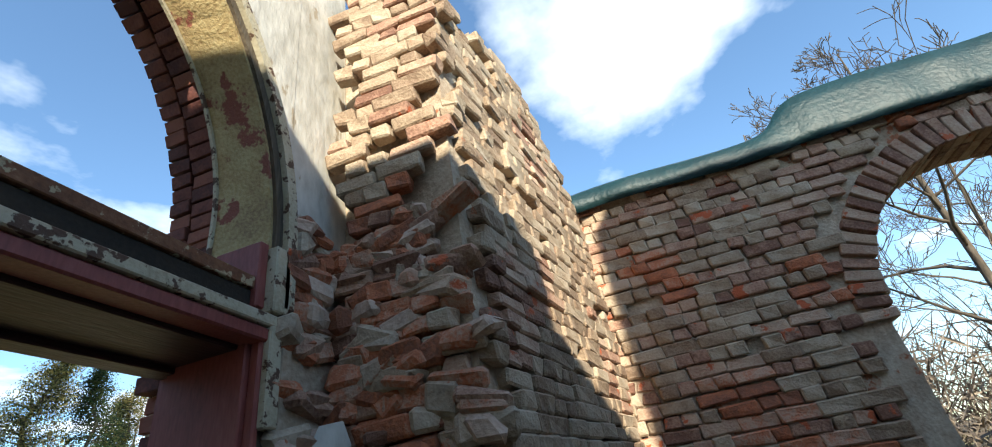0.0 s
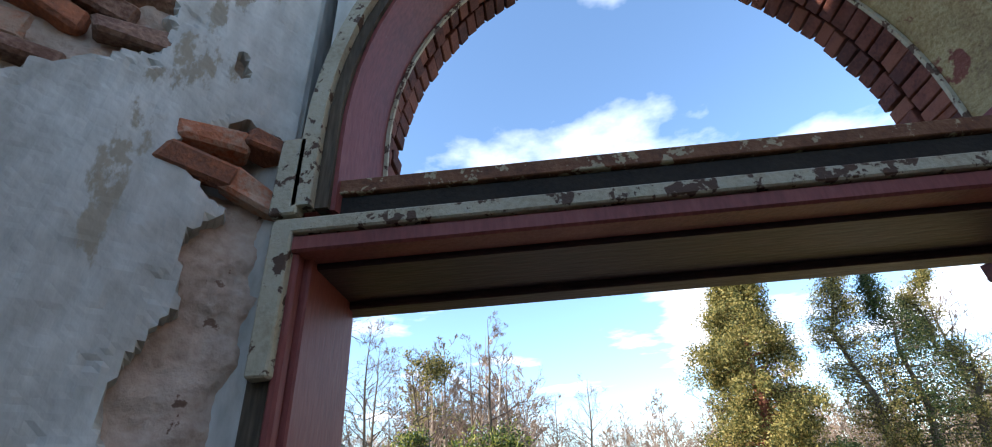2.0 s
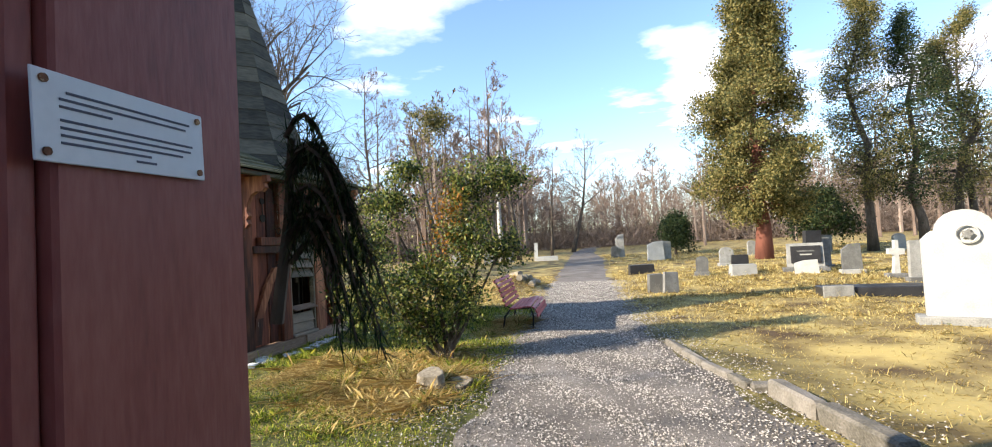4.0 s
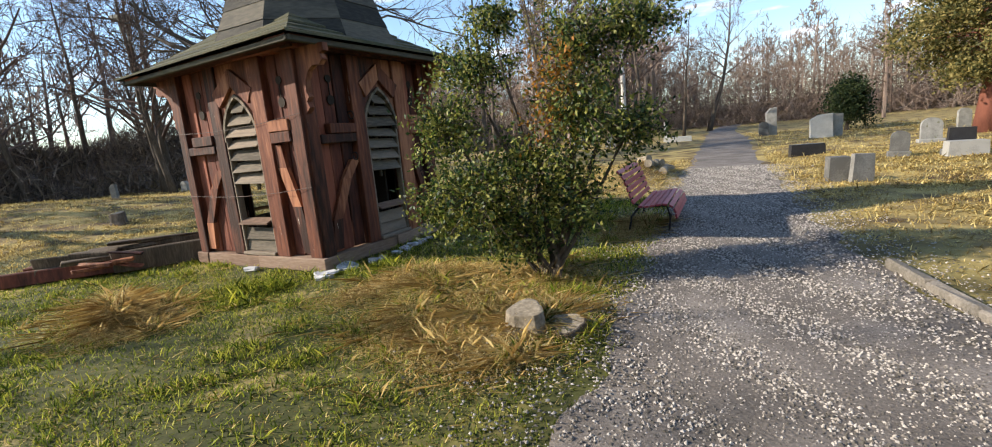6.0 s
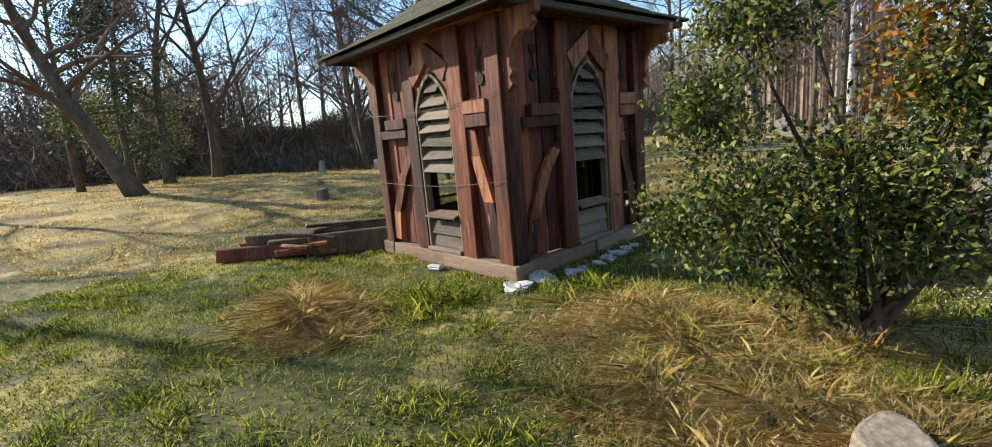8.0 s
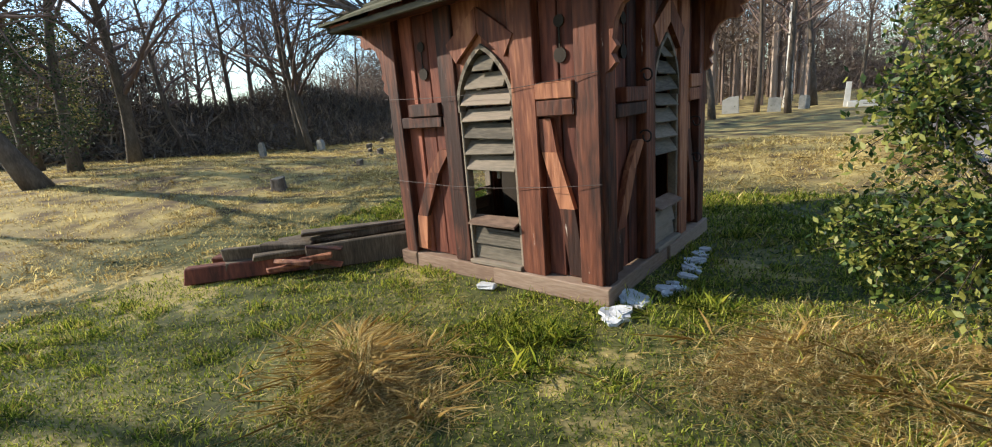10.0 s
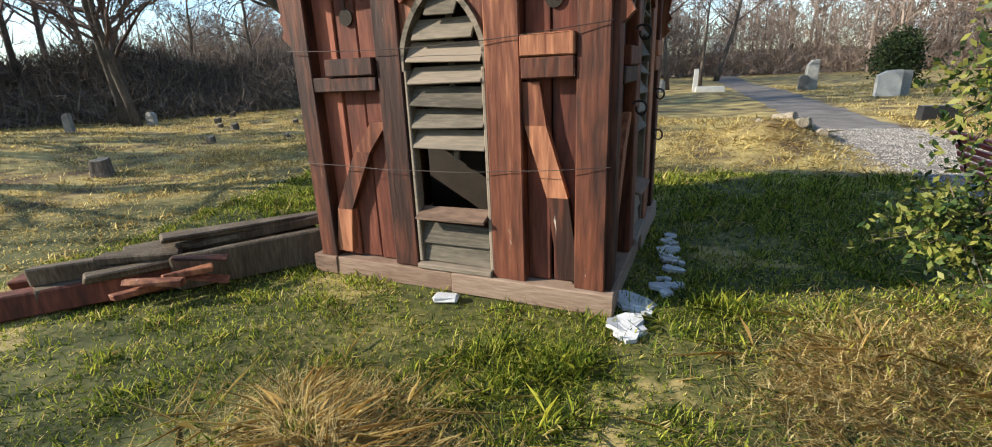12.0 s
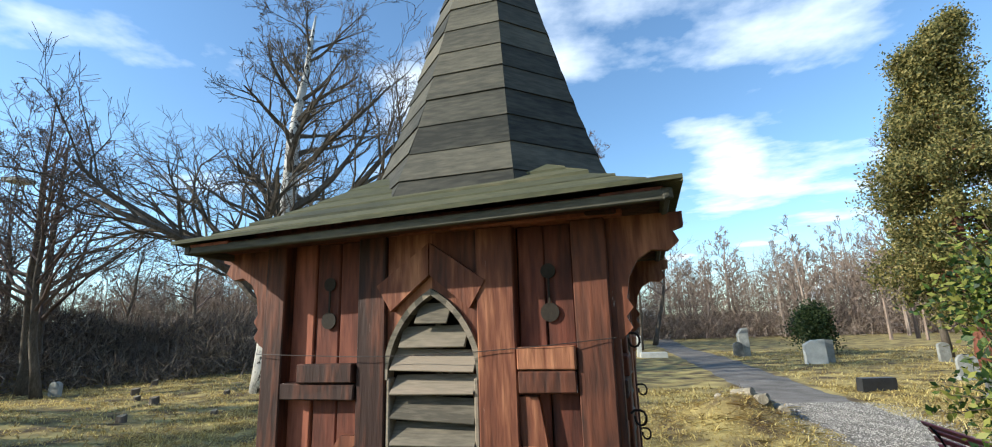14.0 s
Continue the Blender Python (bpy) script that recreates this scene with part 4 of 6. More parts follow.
def belfry():
    b = thing("belfry", "small derelict red-brown wooden belfry with louvred windows and mossy spire", "belfry", BEL)
    def side_panel(turn, seed, label):
        rr = random.Random(seed)
        w = new("wall")
        w.parent = b
        w.matrix_local = turn
        tagged(w, label)
        jit = lambda: rr.uniform(-0.008, 0.008)
        def bl(name, x0, x1, y0, y1, z0, z1, mat="bwood", lean=0.0, lab=""):
            m = Matrix.Translation(((x0 + x1) / 2, 0, (z0 + z1) / 2)) @ Matrix.Rotation(lean + rr.uniform(-0.004, 0.004), 4, "Y")
            hx, hz = (x1 - x0) / 2, (z1 - z0) / 2
            return part(name, Shape().block(-hx, hx, y0 + jit() * 0.4, y1, -hz, hz, 0.008, 0.003, m), mat, w, lab)
        # sill beam in two lengths
        bl("sill", -0.05, 1.2, -0.05, 0.16, 0.0, 0.15, "sill")
        bl("sill", 1.205, BW + 0.06, -0.07, 0.16, 0.005, 0.155, "sill")
        # posts
        for x0, x1 in ((0.0, 0.16), (0.72, 0.92), (1.53, 1.76), (2.1, 2.3)):
            bl("post", x0, x1, -0.035, 0.09, 0.155, 2.44)
        # back boards of the panels
        for x0, x1 in ((0.16, 0.72), (1.76, 2.1)):
            x = x0
            k = 3 if x1 - x0 > 0.4 else 2
            for i in range(k):
                a0, a1 = x0 + (x1 - x0) * i / k, x0 + (x1 - x0) * (i + 1) / k
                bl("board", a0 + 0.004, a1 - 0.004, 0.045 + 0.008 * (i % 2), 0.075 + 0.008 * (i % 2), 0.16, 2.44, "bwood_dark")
        # middle rails
        bl("rail", 0.165, 0.715, -0.045, 0.04, 1.43, 1.53, "bwood")
        bl("rail", 0.3, 0.71, -0.06, 0.04, 1.535, 1.65, "bwood")
        bl("rail", 1.765, 2.095, -0.05, 0.04, 1.48, 1.6, "bwood")
        bl("rail", 1.765, 2.095, -0.06, 0.04, 1.605, 1.73, "bwood")
        # braces, curved at the top
        for pts in ([(0.22, 0.2), (0.27, 0.55), (0.5, 1.0), (0.68, 1.22)], [(1.8, 1.46), (1.84, 1.2), (1.98, 0.75), (2.06, 0.2)]):
            inner, outer = [], []
            for i, (x, z) in enumerate(pts):
                wdt = 0.07
                inner.append((x - wdt, z)); outer.append((x + wdt, z))
            part("brace", Shape().band(inner, outer, -0.01, 0.04), "bwood", w)
        # top panels with a round and a keyhole opening, their shade drawn as dark inlays
        for x0, x1, cx in ((0.16, 0.72, 0.46), (1.76, 2.1, 1.95)):
            for cz, r in ((1.92, 0.055), (2.16, 0.045)):
                hole = arc(cx, cz, r, 0, 360, 16)[:-1]
                part("roundel", Shape().prism(hole, 0.035, 0.043), "dark", w, "dark disc for the shade in a round hole")
            part("slot", Shape().prism([(cx - 0.006, 1.96), (cx + 0.006, 1.96), (cx + 0.006, 2.14), (cx - 0.006, 2.14)], 0.035, 0.043), "dark", w, "dark strip for the shade in a narrow slot")
        # pointed arch boards over the louvres
        cx, hw, spring = 1.225, 0.29, 1.55
        def gothic(grow, n=10):
            r, e = 0.576 + grow, 0.286
            t = math.acos(e / r)
            return [(cx + e - r * math.cos(t * k / n), spring + r * math.sin(t * k / n)) for k in range(n + 1)]
        mir = lambda l: [(2 * cx - x, z) for x, z in l]
        for flip in (False, True):
            f = mir if flip else (lambda l: l)
            gi, go = gothic(0.0), gothic(0.035)
            part("arch_rim", Shape().band(f(gi), f(go), -0.025, 0.06), "slat", w, "grey pointed arch rim")
            outer = [(cx - 0.345 * (1 - max(0, (k - 6) / 4)), min(2.44, spring + 0.149 * k)) for k in range(11)]
            part("spandrel", Shape().prism(f(gothic(0.037)) + f(outer)[::-1], 0.0, 0.05), "bwood", w)
            inner, edge_top = [(cx - 0.26, 1.96), (cx - 0.004, 2.17)], [(cx - 0.36, 2.12), (cx - 0.004, 2.37)]
            part("arch_board", Shape().band(f(inner), f(edge_top), -0.05, -0.003), "bwood", w, "slanting gable board")
        bl("jamb", 0.922, 0.955, -0.02, 0.07, 0.2, 1.56, "slat")
        bl("jamb", 1.495, 1.528, -0.02, 0.07, 0.2, 1.56, "slat")
        bl("threshold", 0.925, 1.525, -0.06, 0.1, 0.157, 0.2, "slat")
        # louvres, broken out in the lower middle
        zs = [1.1 + 0.14 * k for k in range(7)]
        for k, z in enumerate(zs):
            r = 0.576
            half = 0.27 if z < spring + 0.04 else max(0.05, math.sqrt(max(0.0, r * r - (z - spring + 0.03) ** 2)) - 0.286)
            ang = radians(rr.uniform(42, 58))
            m = Matrix.Translation((cx, 0.02, z)) @ Matrix.Rotation(rr.uniform(-0.035, 0.05), 4, "Y") @ Matrix.Rotation(ang, 4, "X")
            part("louvre", Shape().block(-half, half, -0.075, 0.075, -0.008, 0.008, 0.003, 0.002, m), "slat", w)
        for z, ang, mat in ((0.58, 20, "sill"), (0.42, 75, "slat"), (0.28, 82, "slat")):
            m = Matrix.Translation((cx, -0.01 if z > 0.5 else 0.02, z)) @ Matrix.Rotation(rr.uniform(-0.02, 0.02), 4, "Y") @ Matrix.Rotation(radians(ang), 4, "X")
            part("louvre", Shape().block(-0.27, 0.27, -0.075, 0.075, -0.01, 0.01, 0.003, 0.003, m), mat, w)
        part("batten", Shape().block(cx - 0.02, cx + 0.02, 0.09, 0.12, 0.95, 1.95, 0.004), "slat", w)
        # head plate and scalloped corner brackets
        bl("head_plate", -0.1, BW + 0.1, -0.07, 0.1, 2.44, 2.56, "bwood_dark")
        return w
    side_panel(Matrix.Identity(4), 1, "boarded front with louvred pointed window")
    side_panel(pose(BW, 0, 0, 0, 0, 90), 2, "boarded side with louvred pointed window")
    side_panel(pose(BW, BW, 0, 0, 0, 180), 3, "boarded back with louvred pointed window")
    side_panel(pose(0, BW, 0, 0, 0, -90), 4, "boarded side with louvred pointed window")
    # carved brackets under the eaves
    prof = [(0, 2.44), (0.42, 2.44), (0.42, 2.36), (0.36, 2.34), (0.39, 2.28), (0.33, 2.23), (0.24, 2.24), (0.16, 2.19), (0.11, 2.1), (0.09, 1.98), (0.12, 1.93), (0.08, 1.88), (0.11, 1.82), (0.06, 1.77), (0, 1.74)]
    for x, y, rz in ((BW, 0.04, 0), (BW, BW - 0.04, 0), (0, 0.04, 180), (0, BW - 0.04, 180), (0.04, 0, -90), (BW - 0.04, 0, -90), (0.04, BW, 90), (BW - 0.04, BW, 90)):
        if rz == -90:
            continue
        part("bracket", Shape().prism(prof, -0.035, 0.035, pose(x, y, 0, 0, 0, rz)), "bwood", b, "carved scalloped bracket")
    # roof skirt: four slopes of boards
    ev, up, z0, z1 = 0.42, 0.12, 2.5, 3.06
    r = new("roof")
    r.parent = b
    tagged(r, "sagging mossy board roof skirt")
    r.matrix_local = Matrix.Translation((0.04, 0, -0.05)) @ Matrix.Rotation(radians(-1.2), 4, "Y")
    ov = 0.0
    rr = random.Random(8)
    rows = 6
    for k in range(4):
        m = Matrix.Translation((BW / 2, BW / 2, 0)) @ Matrix.Rotation(k * math.pi / 2, 4, "Z")
        A, B = BW / 2 + ev, 0.62
        for i in range(rows):
            t0, t1 = i / rows, (i + 1.12) / rows
            f = lambda t: (A + (B - A) * t, z0 + (z1 - z0) * t ** 1.25)
            (d0, h0), (d1, h1) = f(t0), f(min(1, t1))
            lift = 0.018
            j = [rr.uniform(-0.008, 0.008) for _ in range(4)]
            v = [(-d0, -d0 + 0, h0 + lift + j[0]), (d0, -d0, h0 + lift + j[1]), (d1, -d1, h1 + j[2]), (-d1, -d1, h1 + j[3])]
            v += [(x, y, z - 0.022) for x, y, z in v]
            s = Shape().add([m @ Vector(p) for p in v], [(0, 1, 2, 3), (7, 6, 5, 4), (0, 4, 5, 1), (1, 5, 6, 2), (2, 6, 7, 3), (3, 7, 4, 0)])
            part("roof_board", s, "roof", r)
        s = Shape().block(-A + 0.05, A - 0.05, -A + 0.06, -A + 0.1, z0 - 0.075, z0 - 0.02, 0.006, 0.004, m)
        part("fascia", s, "spire", r)
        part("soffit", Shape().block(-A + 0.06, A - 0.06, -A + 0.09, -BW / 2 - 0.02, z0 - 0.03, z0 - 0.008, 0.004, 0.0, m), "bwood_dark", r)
    # eight-sided spire with overlapping boards
    sp = new("spire")
    sp.parent = b
    tagged(sp, "dark eight-sided boarded spire")
    base_r, apex, zb = 1.16, 6.15, 2.62
    rows = 15
    rad = lambda t: base_r * (1 - t) * (1 - 0.1 * math.sin(math.pi * min(1, t * 1.2)) * (1 - t)) + 0.02
    for k in range(8):
        a0, a1 = radians(22.5 + 45 * k), radians(67.5 + 45 * k)
        for i in range(rows):
            t0, t1 = i / rows, min(1, (i + 1.06) / rows)
            r0, r1 = rad(t0) + 0.012, rad(t1)
            h0, h1 = zb + (apex - zb) * t0 + rr.uniform(-0.01, 0.01), zb + (apex - zb) * t1
            c = BW / 2
            P = lambda rr_, a, h: (c + 0.17 + rr_ * math.cos(a), c + rr_ * math.sin(a), h)
            v = [P(r0, a0, h0), P(r0, a1, h0), P(r1, a1, h1), P(r1, a0, h1), P(r0 - 0.03, a0, h0), P(r0 - 0.03, a1, h0), P(r1 - 0.03, a1, h1), P(r1 - 0.03, a0, h1)]
            part("spire_board", Shape().add(v, [(0, 1, 2, 3), (7, 6, 5, 4), (0, 4, 5, 1), (1, 5, 6, 2), (2, 6, 7, 3), (3, 7, 4, 0)]), "spire", sp)
    part("floor_deck", Shape().block(0.1, BW - 0.1, 0.1, BW - 0.1, 0.02, 0.08), "bwood_dark", b)
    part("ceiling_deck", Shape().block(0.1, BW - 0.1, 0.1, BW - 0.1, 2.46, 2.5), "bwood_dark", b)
    # added sheets that block the view through; near-black for the shade inside
    part("inner_partition", Shape().block(0.2, 2.1, 1.4, 1.44, 0.085, 2.45), "dark", b, "added dark sheet for the unlit belfry inside")
    part("inner_partition", Shape().block(0.75, 0.79, 1.45, 2.1, 0.085, 2.45), "dark", b, "added dark sheet for the unlit belfry inside")
    part("bell_post", Shape().block(1.05, 1.17, 1.2, 1.32, 0.08, 2.46), "bwood", b)
    for z, y in ((1.78, 0.62), (1.3, 0.6), (1.32, 1.85), (0.95, 1.9)):
        pts = [(BW + 0.03 + 0.05 * i / 2, y, z - 0.02 * (i == 0)) for i in range(3)] + [(BW + 0.09 + 0.035 * math.cos(a), y, z - 0.045 + 0.045 * math.sin(a)) for a in np.linspace(1.5, -3.4, 9)]
        part("hook", Shape().tube(pts, 0.008, 6), "iron", b, "bent black iron hook")
    for z in (1.72, 0.92):
        pts = [(-0.02 + (BW + 0.04) * i / 24, -0.065 - 0.01 * math.sin(i), z + 0.05 * i / 24 - 0.05 * math.sin(math.pi * i / 24)) for i in range(25)]
        part("wire", Shape().tube(pts, 0.0025, 4), "iron", b, "thin slack wire")


# ---- trees and plants ----
def limbs(rng, start, direction, length, radius, depth, out, spread=0.5, up=0.25, segs=5, kids=4, wander=0.12, thin=0.0035):
    p, d = Vector(start), Vector(direction).normalized()
    path, radii = [p.copy()], [radius]
    for i in range(segs):
        d = (d + Vector((rng.gauss(0, wander), rng.gauss(0, wander), rng.gauss(0, wander) + up * 0.12))).normalized()
        p = p + d * length / segs
        path.append(p.copy())
        radii.append(max(thin, radius * (1 - 0.75 * (i + 1) / segs)))
    out.append((path, radii, depth))
    if depth == 0:
        return
    for k in range(kids):
        t = rng.uniform(0.25, 0.98)
        i = min(segs - 1, int(t * segs))
        q = path[i].lerp(path[i + 1], t * segs - i)
        dd = (path[i + 1] - path[i]).normalized()
        side = dd.cross(Vector((rng.gauss(0, 1), rng.gauss(0, 1), rng.gauss(0, 1)))).normalized()
        nd = (dd * (1 - spread * 0.4) + side * spread * rng.uniform(0.7, 1.5) + Vector((0, 0, up))).normalized()
        limbs(rng, q, nd, length * rng.uniform(0.4, 0.65) * (1.1 - 0.3 * t), radii[i] * 0.55, depth - 1, out, spread, up, max(3, segs - 1), kids, wander * 1.3, thin)


def tree_meshes(seed, height, radius, bark="bark", crown_from=0.3, depth=3, boughs=14, kids=4, spread=0.6, lean=(0, 0), thin=0.0035, droop=0.2, wander=0.05, reach=0.38):
    rng = random.Random(seed)
    path, radii = [Vector((0, 0, -0.1))], [radius * 1.25]
    d = Vector((lean[0], lean[1], 1)).normalized()
    p = path[0].copy()
    n = 10
    for i in range(n):
        d = (d + Vector((rng.gauss(0, wander), rng.gauss(0, wander), 0.05))).normalized()
        p = p + d * height / n
        path.append(p.copy())
        radii.append(max(0.012, radius * (1 - 0.92 * (i + 1) / n)))
    trunk = Shape().tube(path, radii, 9).mesh("trunk", MAT[bark], True)
    out = []
    for k in range(boughs):
        t = crown_from + (0.97 - crown_from) * (k + rng.random()) / boughs
        i = min(n - 1, int(t * n))
        q = path[i].lerp(path[i + 1], t * n - i)
        a = rng.random() * 6.283
        nd = Vector((math.cos(a), math.sin(a), rng.uniform(0.3, 1.2)))
        limbs(rng, q, nd, height * reach * (1.25 - t) * rng.uniform(0.7, 1.2), radii[i] * 0.5, depth - 1, out, spread, droop, 5, kids, 0.14, thin)
    crown = Shape()
    for pa, ra, dep in out:
        crown.tube(pa, ra, 5 if dep >= depth - 1 else 3, False)
    return trunk, crown, out


def bare_tree(name, label, x, y, seed, height, radius, bark="bark", twig=None, **kw):
    trunk, crown, _ = tree_meshes(seed, height, radius, bark, **kw)
    t = thing(name, label, "tree", Matrix.Translation((x, y, hill(x, y))))
    part("trunk", trunk, bark, t)
    part("crown", crown, twig or bark, t, smooth=True)
    return t


def leaves(points, rng, n, spread, size, curl=0.3):
    """Corners of small four-cornered leaves round the points."""
    pts = np.array(points)
    c = pts[rng.integers(0, len(pts), n)] + rng.normal(0, 1, (n, 3)) * spread
    a, b = rng.normal(0, 1, (n, 3)), rng.normal(0, 1, (n, 3))
    a /= np.linalg.norm(a, axis=1)[:, None]
    b -= a * (a * b).sum(1)[:, None]
    b /= np.linalg.norm(b, axis=1)[:, None]
    s = size * rng.uniform(0.6, 1.3, n)[:, None]
    return np.stack([c - a * s, c + b * s * 0.5, c + a * s, c - b * s * 0.5], 1)


def leafy_tree(name, label, category, x, y, seed, height, radius, mat, count, size, fluff=0.25, bark="bark", crown_from=0.1, extra=None, **kw):
    trunk, crown, out = tree_meshes(seed, height, radius, bark, crown_from=crown_from, **kw)
    t = thing(name, label, category, Matrix.Translation((x, y, hill(x, y))))
    part("trunk", trunk, bark, t)
    part("crown", crown, bark, t)
    pts = [p for path, _, d in out for p in path[1:]]
    rng = np.random.default_rng(seed)
    part("foliage", triangles("foliage", leaves([tuple(p) for p in pts], rng, count, fluff, size).reshape(-1, 3), mat, 4), mat, t)
    if extra:
        m2, n2, centre, s2 = extra
        part("foliage_patch", triangles("foliage_patch", leaves([centre], rng, n2, s2, size).reshape(-1, 3), m2, 4), m2, t, "turning orange leaves")
    return t


def conifer(name, label, x, y, seed, height, radius, spread, mat, count, size, bark="bark", low=0.12, top=0.25, gappy=0.3, droop=-0.1):
    """An evergreen: short boughs all the way up, with sprays of foliage along them."""
    rng, nr = random.Random(seed), np.random.default_rng(seed)
    t = thing(name, label, "tree", Matrix.Translation((x, y, hill(x, y))))
    path = [Vector((rng.gauss(0, 0.06) * k, rng.gauss(0, 0.06) * k, height * k / 8 - 0.1 * (k == 0))) for k in range(9)]
    part("trunk", Shape().tube(path, [radius * (1.25 if k == 0 else 1 - 0.11 * k) for k in range(9)], 9), bark, t, smooth=True)
    boughs, pts = Shape(), []
    n = int(height * 17)
    for i in range(n):
        f = low + (1 - low) * (i + rng.random()) / n
        wide = spread * (min(1, (f - low) / 0.12 + 0.35)) * ((1 - f) / (1 - low)) ** 0.55 * (1 - top) + top * spread * (1 - f)
        a = rng.random() * 6.283
        lump = 0.8 + 0.3 * noise.noise(Vector((math.cos(a) * 1.3, math.sin(a) * 1.3, f * height * 0.55 + seed)))
        if rng.random() < gappy * 0.5:
            continue
        l = wide * lump * rng.uniform(0.7, 1.15)
        q = path[min(7, int(f * 8))].lerp(path[min(8, int(f * 8) + 1)], f * 8 - int(f * 8))
        d = Vector((math.cos(a), math.sin(a), rng.uniform(-0.1, 0.35)))
        p = [q + d * l * s + Vector((0, 0, droop * l * s * s)) for s in (0, 0.35, 0.7, 1)]
        boughs.tube(p, [0.035, 0.025, 0.015, 0.006], 4, False)
        for s in (0.45, 0.6, 0.75, 0.9, 1.0, 1.05):
            w = q + d * l * s + Vector((0, 0, droop * l * s * s))
            pts.append((w.x, w.y, w.z))
            pts.append((w.x + rng.gauss(0, 0.14), w.y + rng.gauss(0, 0.14), w.z - 0.16))
    part("branchwork", boughs, bark, t)
    part("foliage", triangles("foliage", leaves(pts, nr, count, np.array((0.17, 0.17, 0.24)), size).reshape(-1, 3), mat, 4), mat, t)
    return t


def bush():
    rng = np.random.default_rng(21)
    rr = random.Random(21)
    t = thing("holly_bush", "evergreen bush with small glossy leaves and one orange patch", "bush", Matrix.Translation((2.3, 4.45, 0)))
    stems, pts, dark = Shape(), [], []
    lobes = [((-0.55, 0.1, 1.95), 0.36, 3000), ((-0.75, -0.1, 1.45), 0.36, 2800), ((-0.5, -0.2, 0.85), 0.48, 4500), ((0.0, -0.1, 1.0), 0.46, 3800), ((0.42, 0.0, 1.5), 0.42, 4200), ((0.45, 0.1, 2.1), 0.36, 3200), ((0.85, 0.25, 2.2), 0.3, 2400),
             ((-0.3, 0.0, 2.35), 0.22, 1300), ((0.3, -0.1, 0.75), 0.4, 2600), ((-0.9, -0.15, 0.75), 0.3, 1800), ((0.8, 0.1, 1.35), 0.3, 1800), ((-0.25, -0.1, 0.45), 0.36, 2200)]
    quads = []
    lobes = [((x * 1.05, y, z), r * 1.0, n) for (x, y, z), r, n in lobes]
    for c, r, n in lobes:
        stems.tube([(rr.uniform(-0.08, 0.2), rr.uniform(-0.08, 0.1), -0.05), (c[0] * 0.35 + 0.1, c[1] * 0.4, c[2] * 0.4), (c[0] * 0.8, c[1] * 0.8, c[2] * 0.8), c], [0.028, 0.02, 0.012, 0.005], 6)
        sprigs = []
        for _ in range(int(n / 28)):
            d = Vector((rr.gauss(0, 1), rr.gauss(0, 1), rr.gauss(0, 0.9))).normalized() * r * rr.uniform(0.35, 1.25)
            e = Vector(c) + d
            s0 = Vector(c) + d * 0.3
            stems.tube([s0, e], [0.004, 0.002], 3, False)
            sprigs += [tuple(s0.lerp(e, q)) for q in (0.5, 0.7, 0.85, 1.0)]
        quads.append(leaves(sprigs, rng, int(n * 0.85), 0.045, 0.023))
    part("woody_frame", stems, "bark", t)
    part("foliage", triangles("foliage", np.concatenate(quads).reshape(-1, 3), "leaf", 4), "leaf", t, "small dark green leaves")
    part("foliage_patch", triangles("foliage_patch", leaves([(0.18, -0.15, 1.75), (0.25, -0.1, 1.55), (0.3, -0.2, 1.9), (0.1, -0.1, 1.35)], rng, 700, 0.11, 0.022).reshape(-1, 3), "leaf_orange", 4), "leaf_orange", t, "orange leaves")


def palm_like():
    """The drooping dark conifer branch behind the door post."""
    rr = random.Random(4)
    t = thing("yew_shrub", "dark evergreen shrub with drooping needled shoots", "shrub", Matrix.Translation((2.86, -0.07, 0)))
    stems, q = Shape(), []
    rng = np.random.default_rng(5)
    for k in range(16):
        a = rr.uniform(-0.3, 0.08)
        l = rr.uniform(0.15, 0.36)
        h = rr.uniform(1.5, 2.0)
        path = [Vector((0, 0, h * 0.7)) + Vector((math.cos(a) * l * s, math.sin(a) * l * s, 0.45 * s - 0.75 * s * s + (h * 0.3 - 0.2))) for s in np.linspace(0, 1, 7)]
        stems.tube(path, [0.012 - 0.0015 * i for i in range(7)], 4)
        for i in range(1, 7):
            for _ in range(30):
                p = path[i].lerp(path[i - 1], rr.random())
                d = Vector((rr.gauss(0.3, 1), rr.gauss(0, 0.5), rr.gauss(-0.4, 0.8))).normalized() * 0.09
                sd = d.cross(Vector((0, 0, 1))).normalized() * 0.003
                q.append([p - sd, p + sd, p + d])
    stems.tube([(-0.05, 0.0, 1.2), (0.0, 0, 1.5), (0.02, 0, 1.75)], [0.02, 0.016, 0.012], 6)
    part("woody_frame", stems, "bark", t)
    part("foliage", triangles("foliage", np.array([[tuple(v) for v in tri] for tri in q]).reshape(-1, 3), "yew", 3), "yew", t)


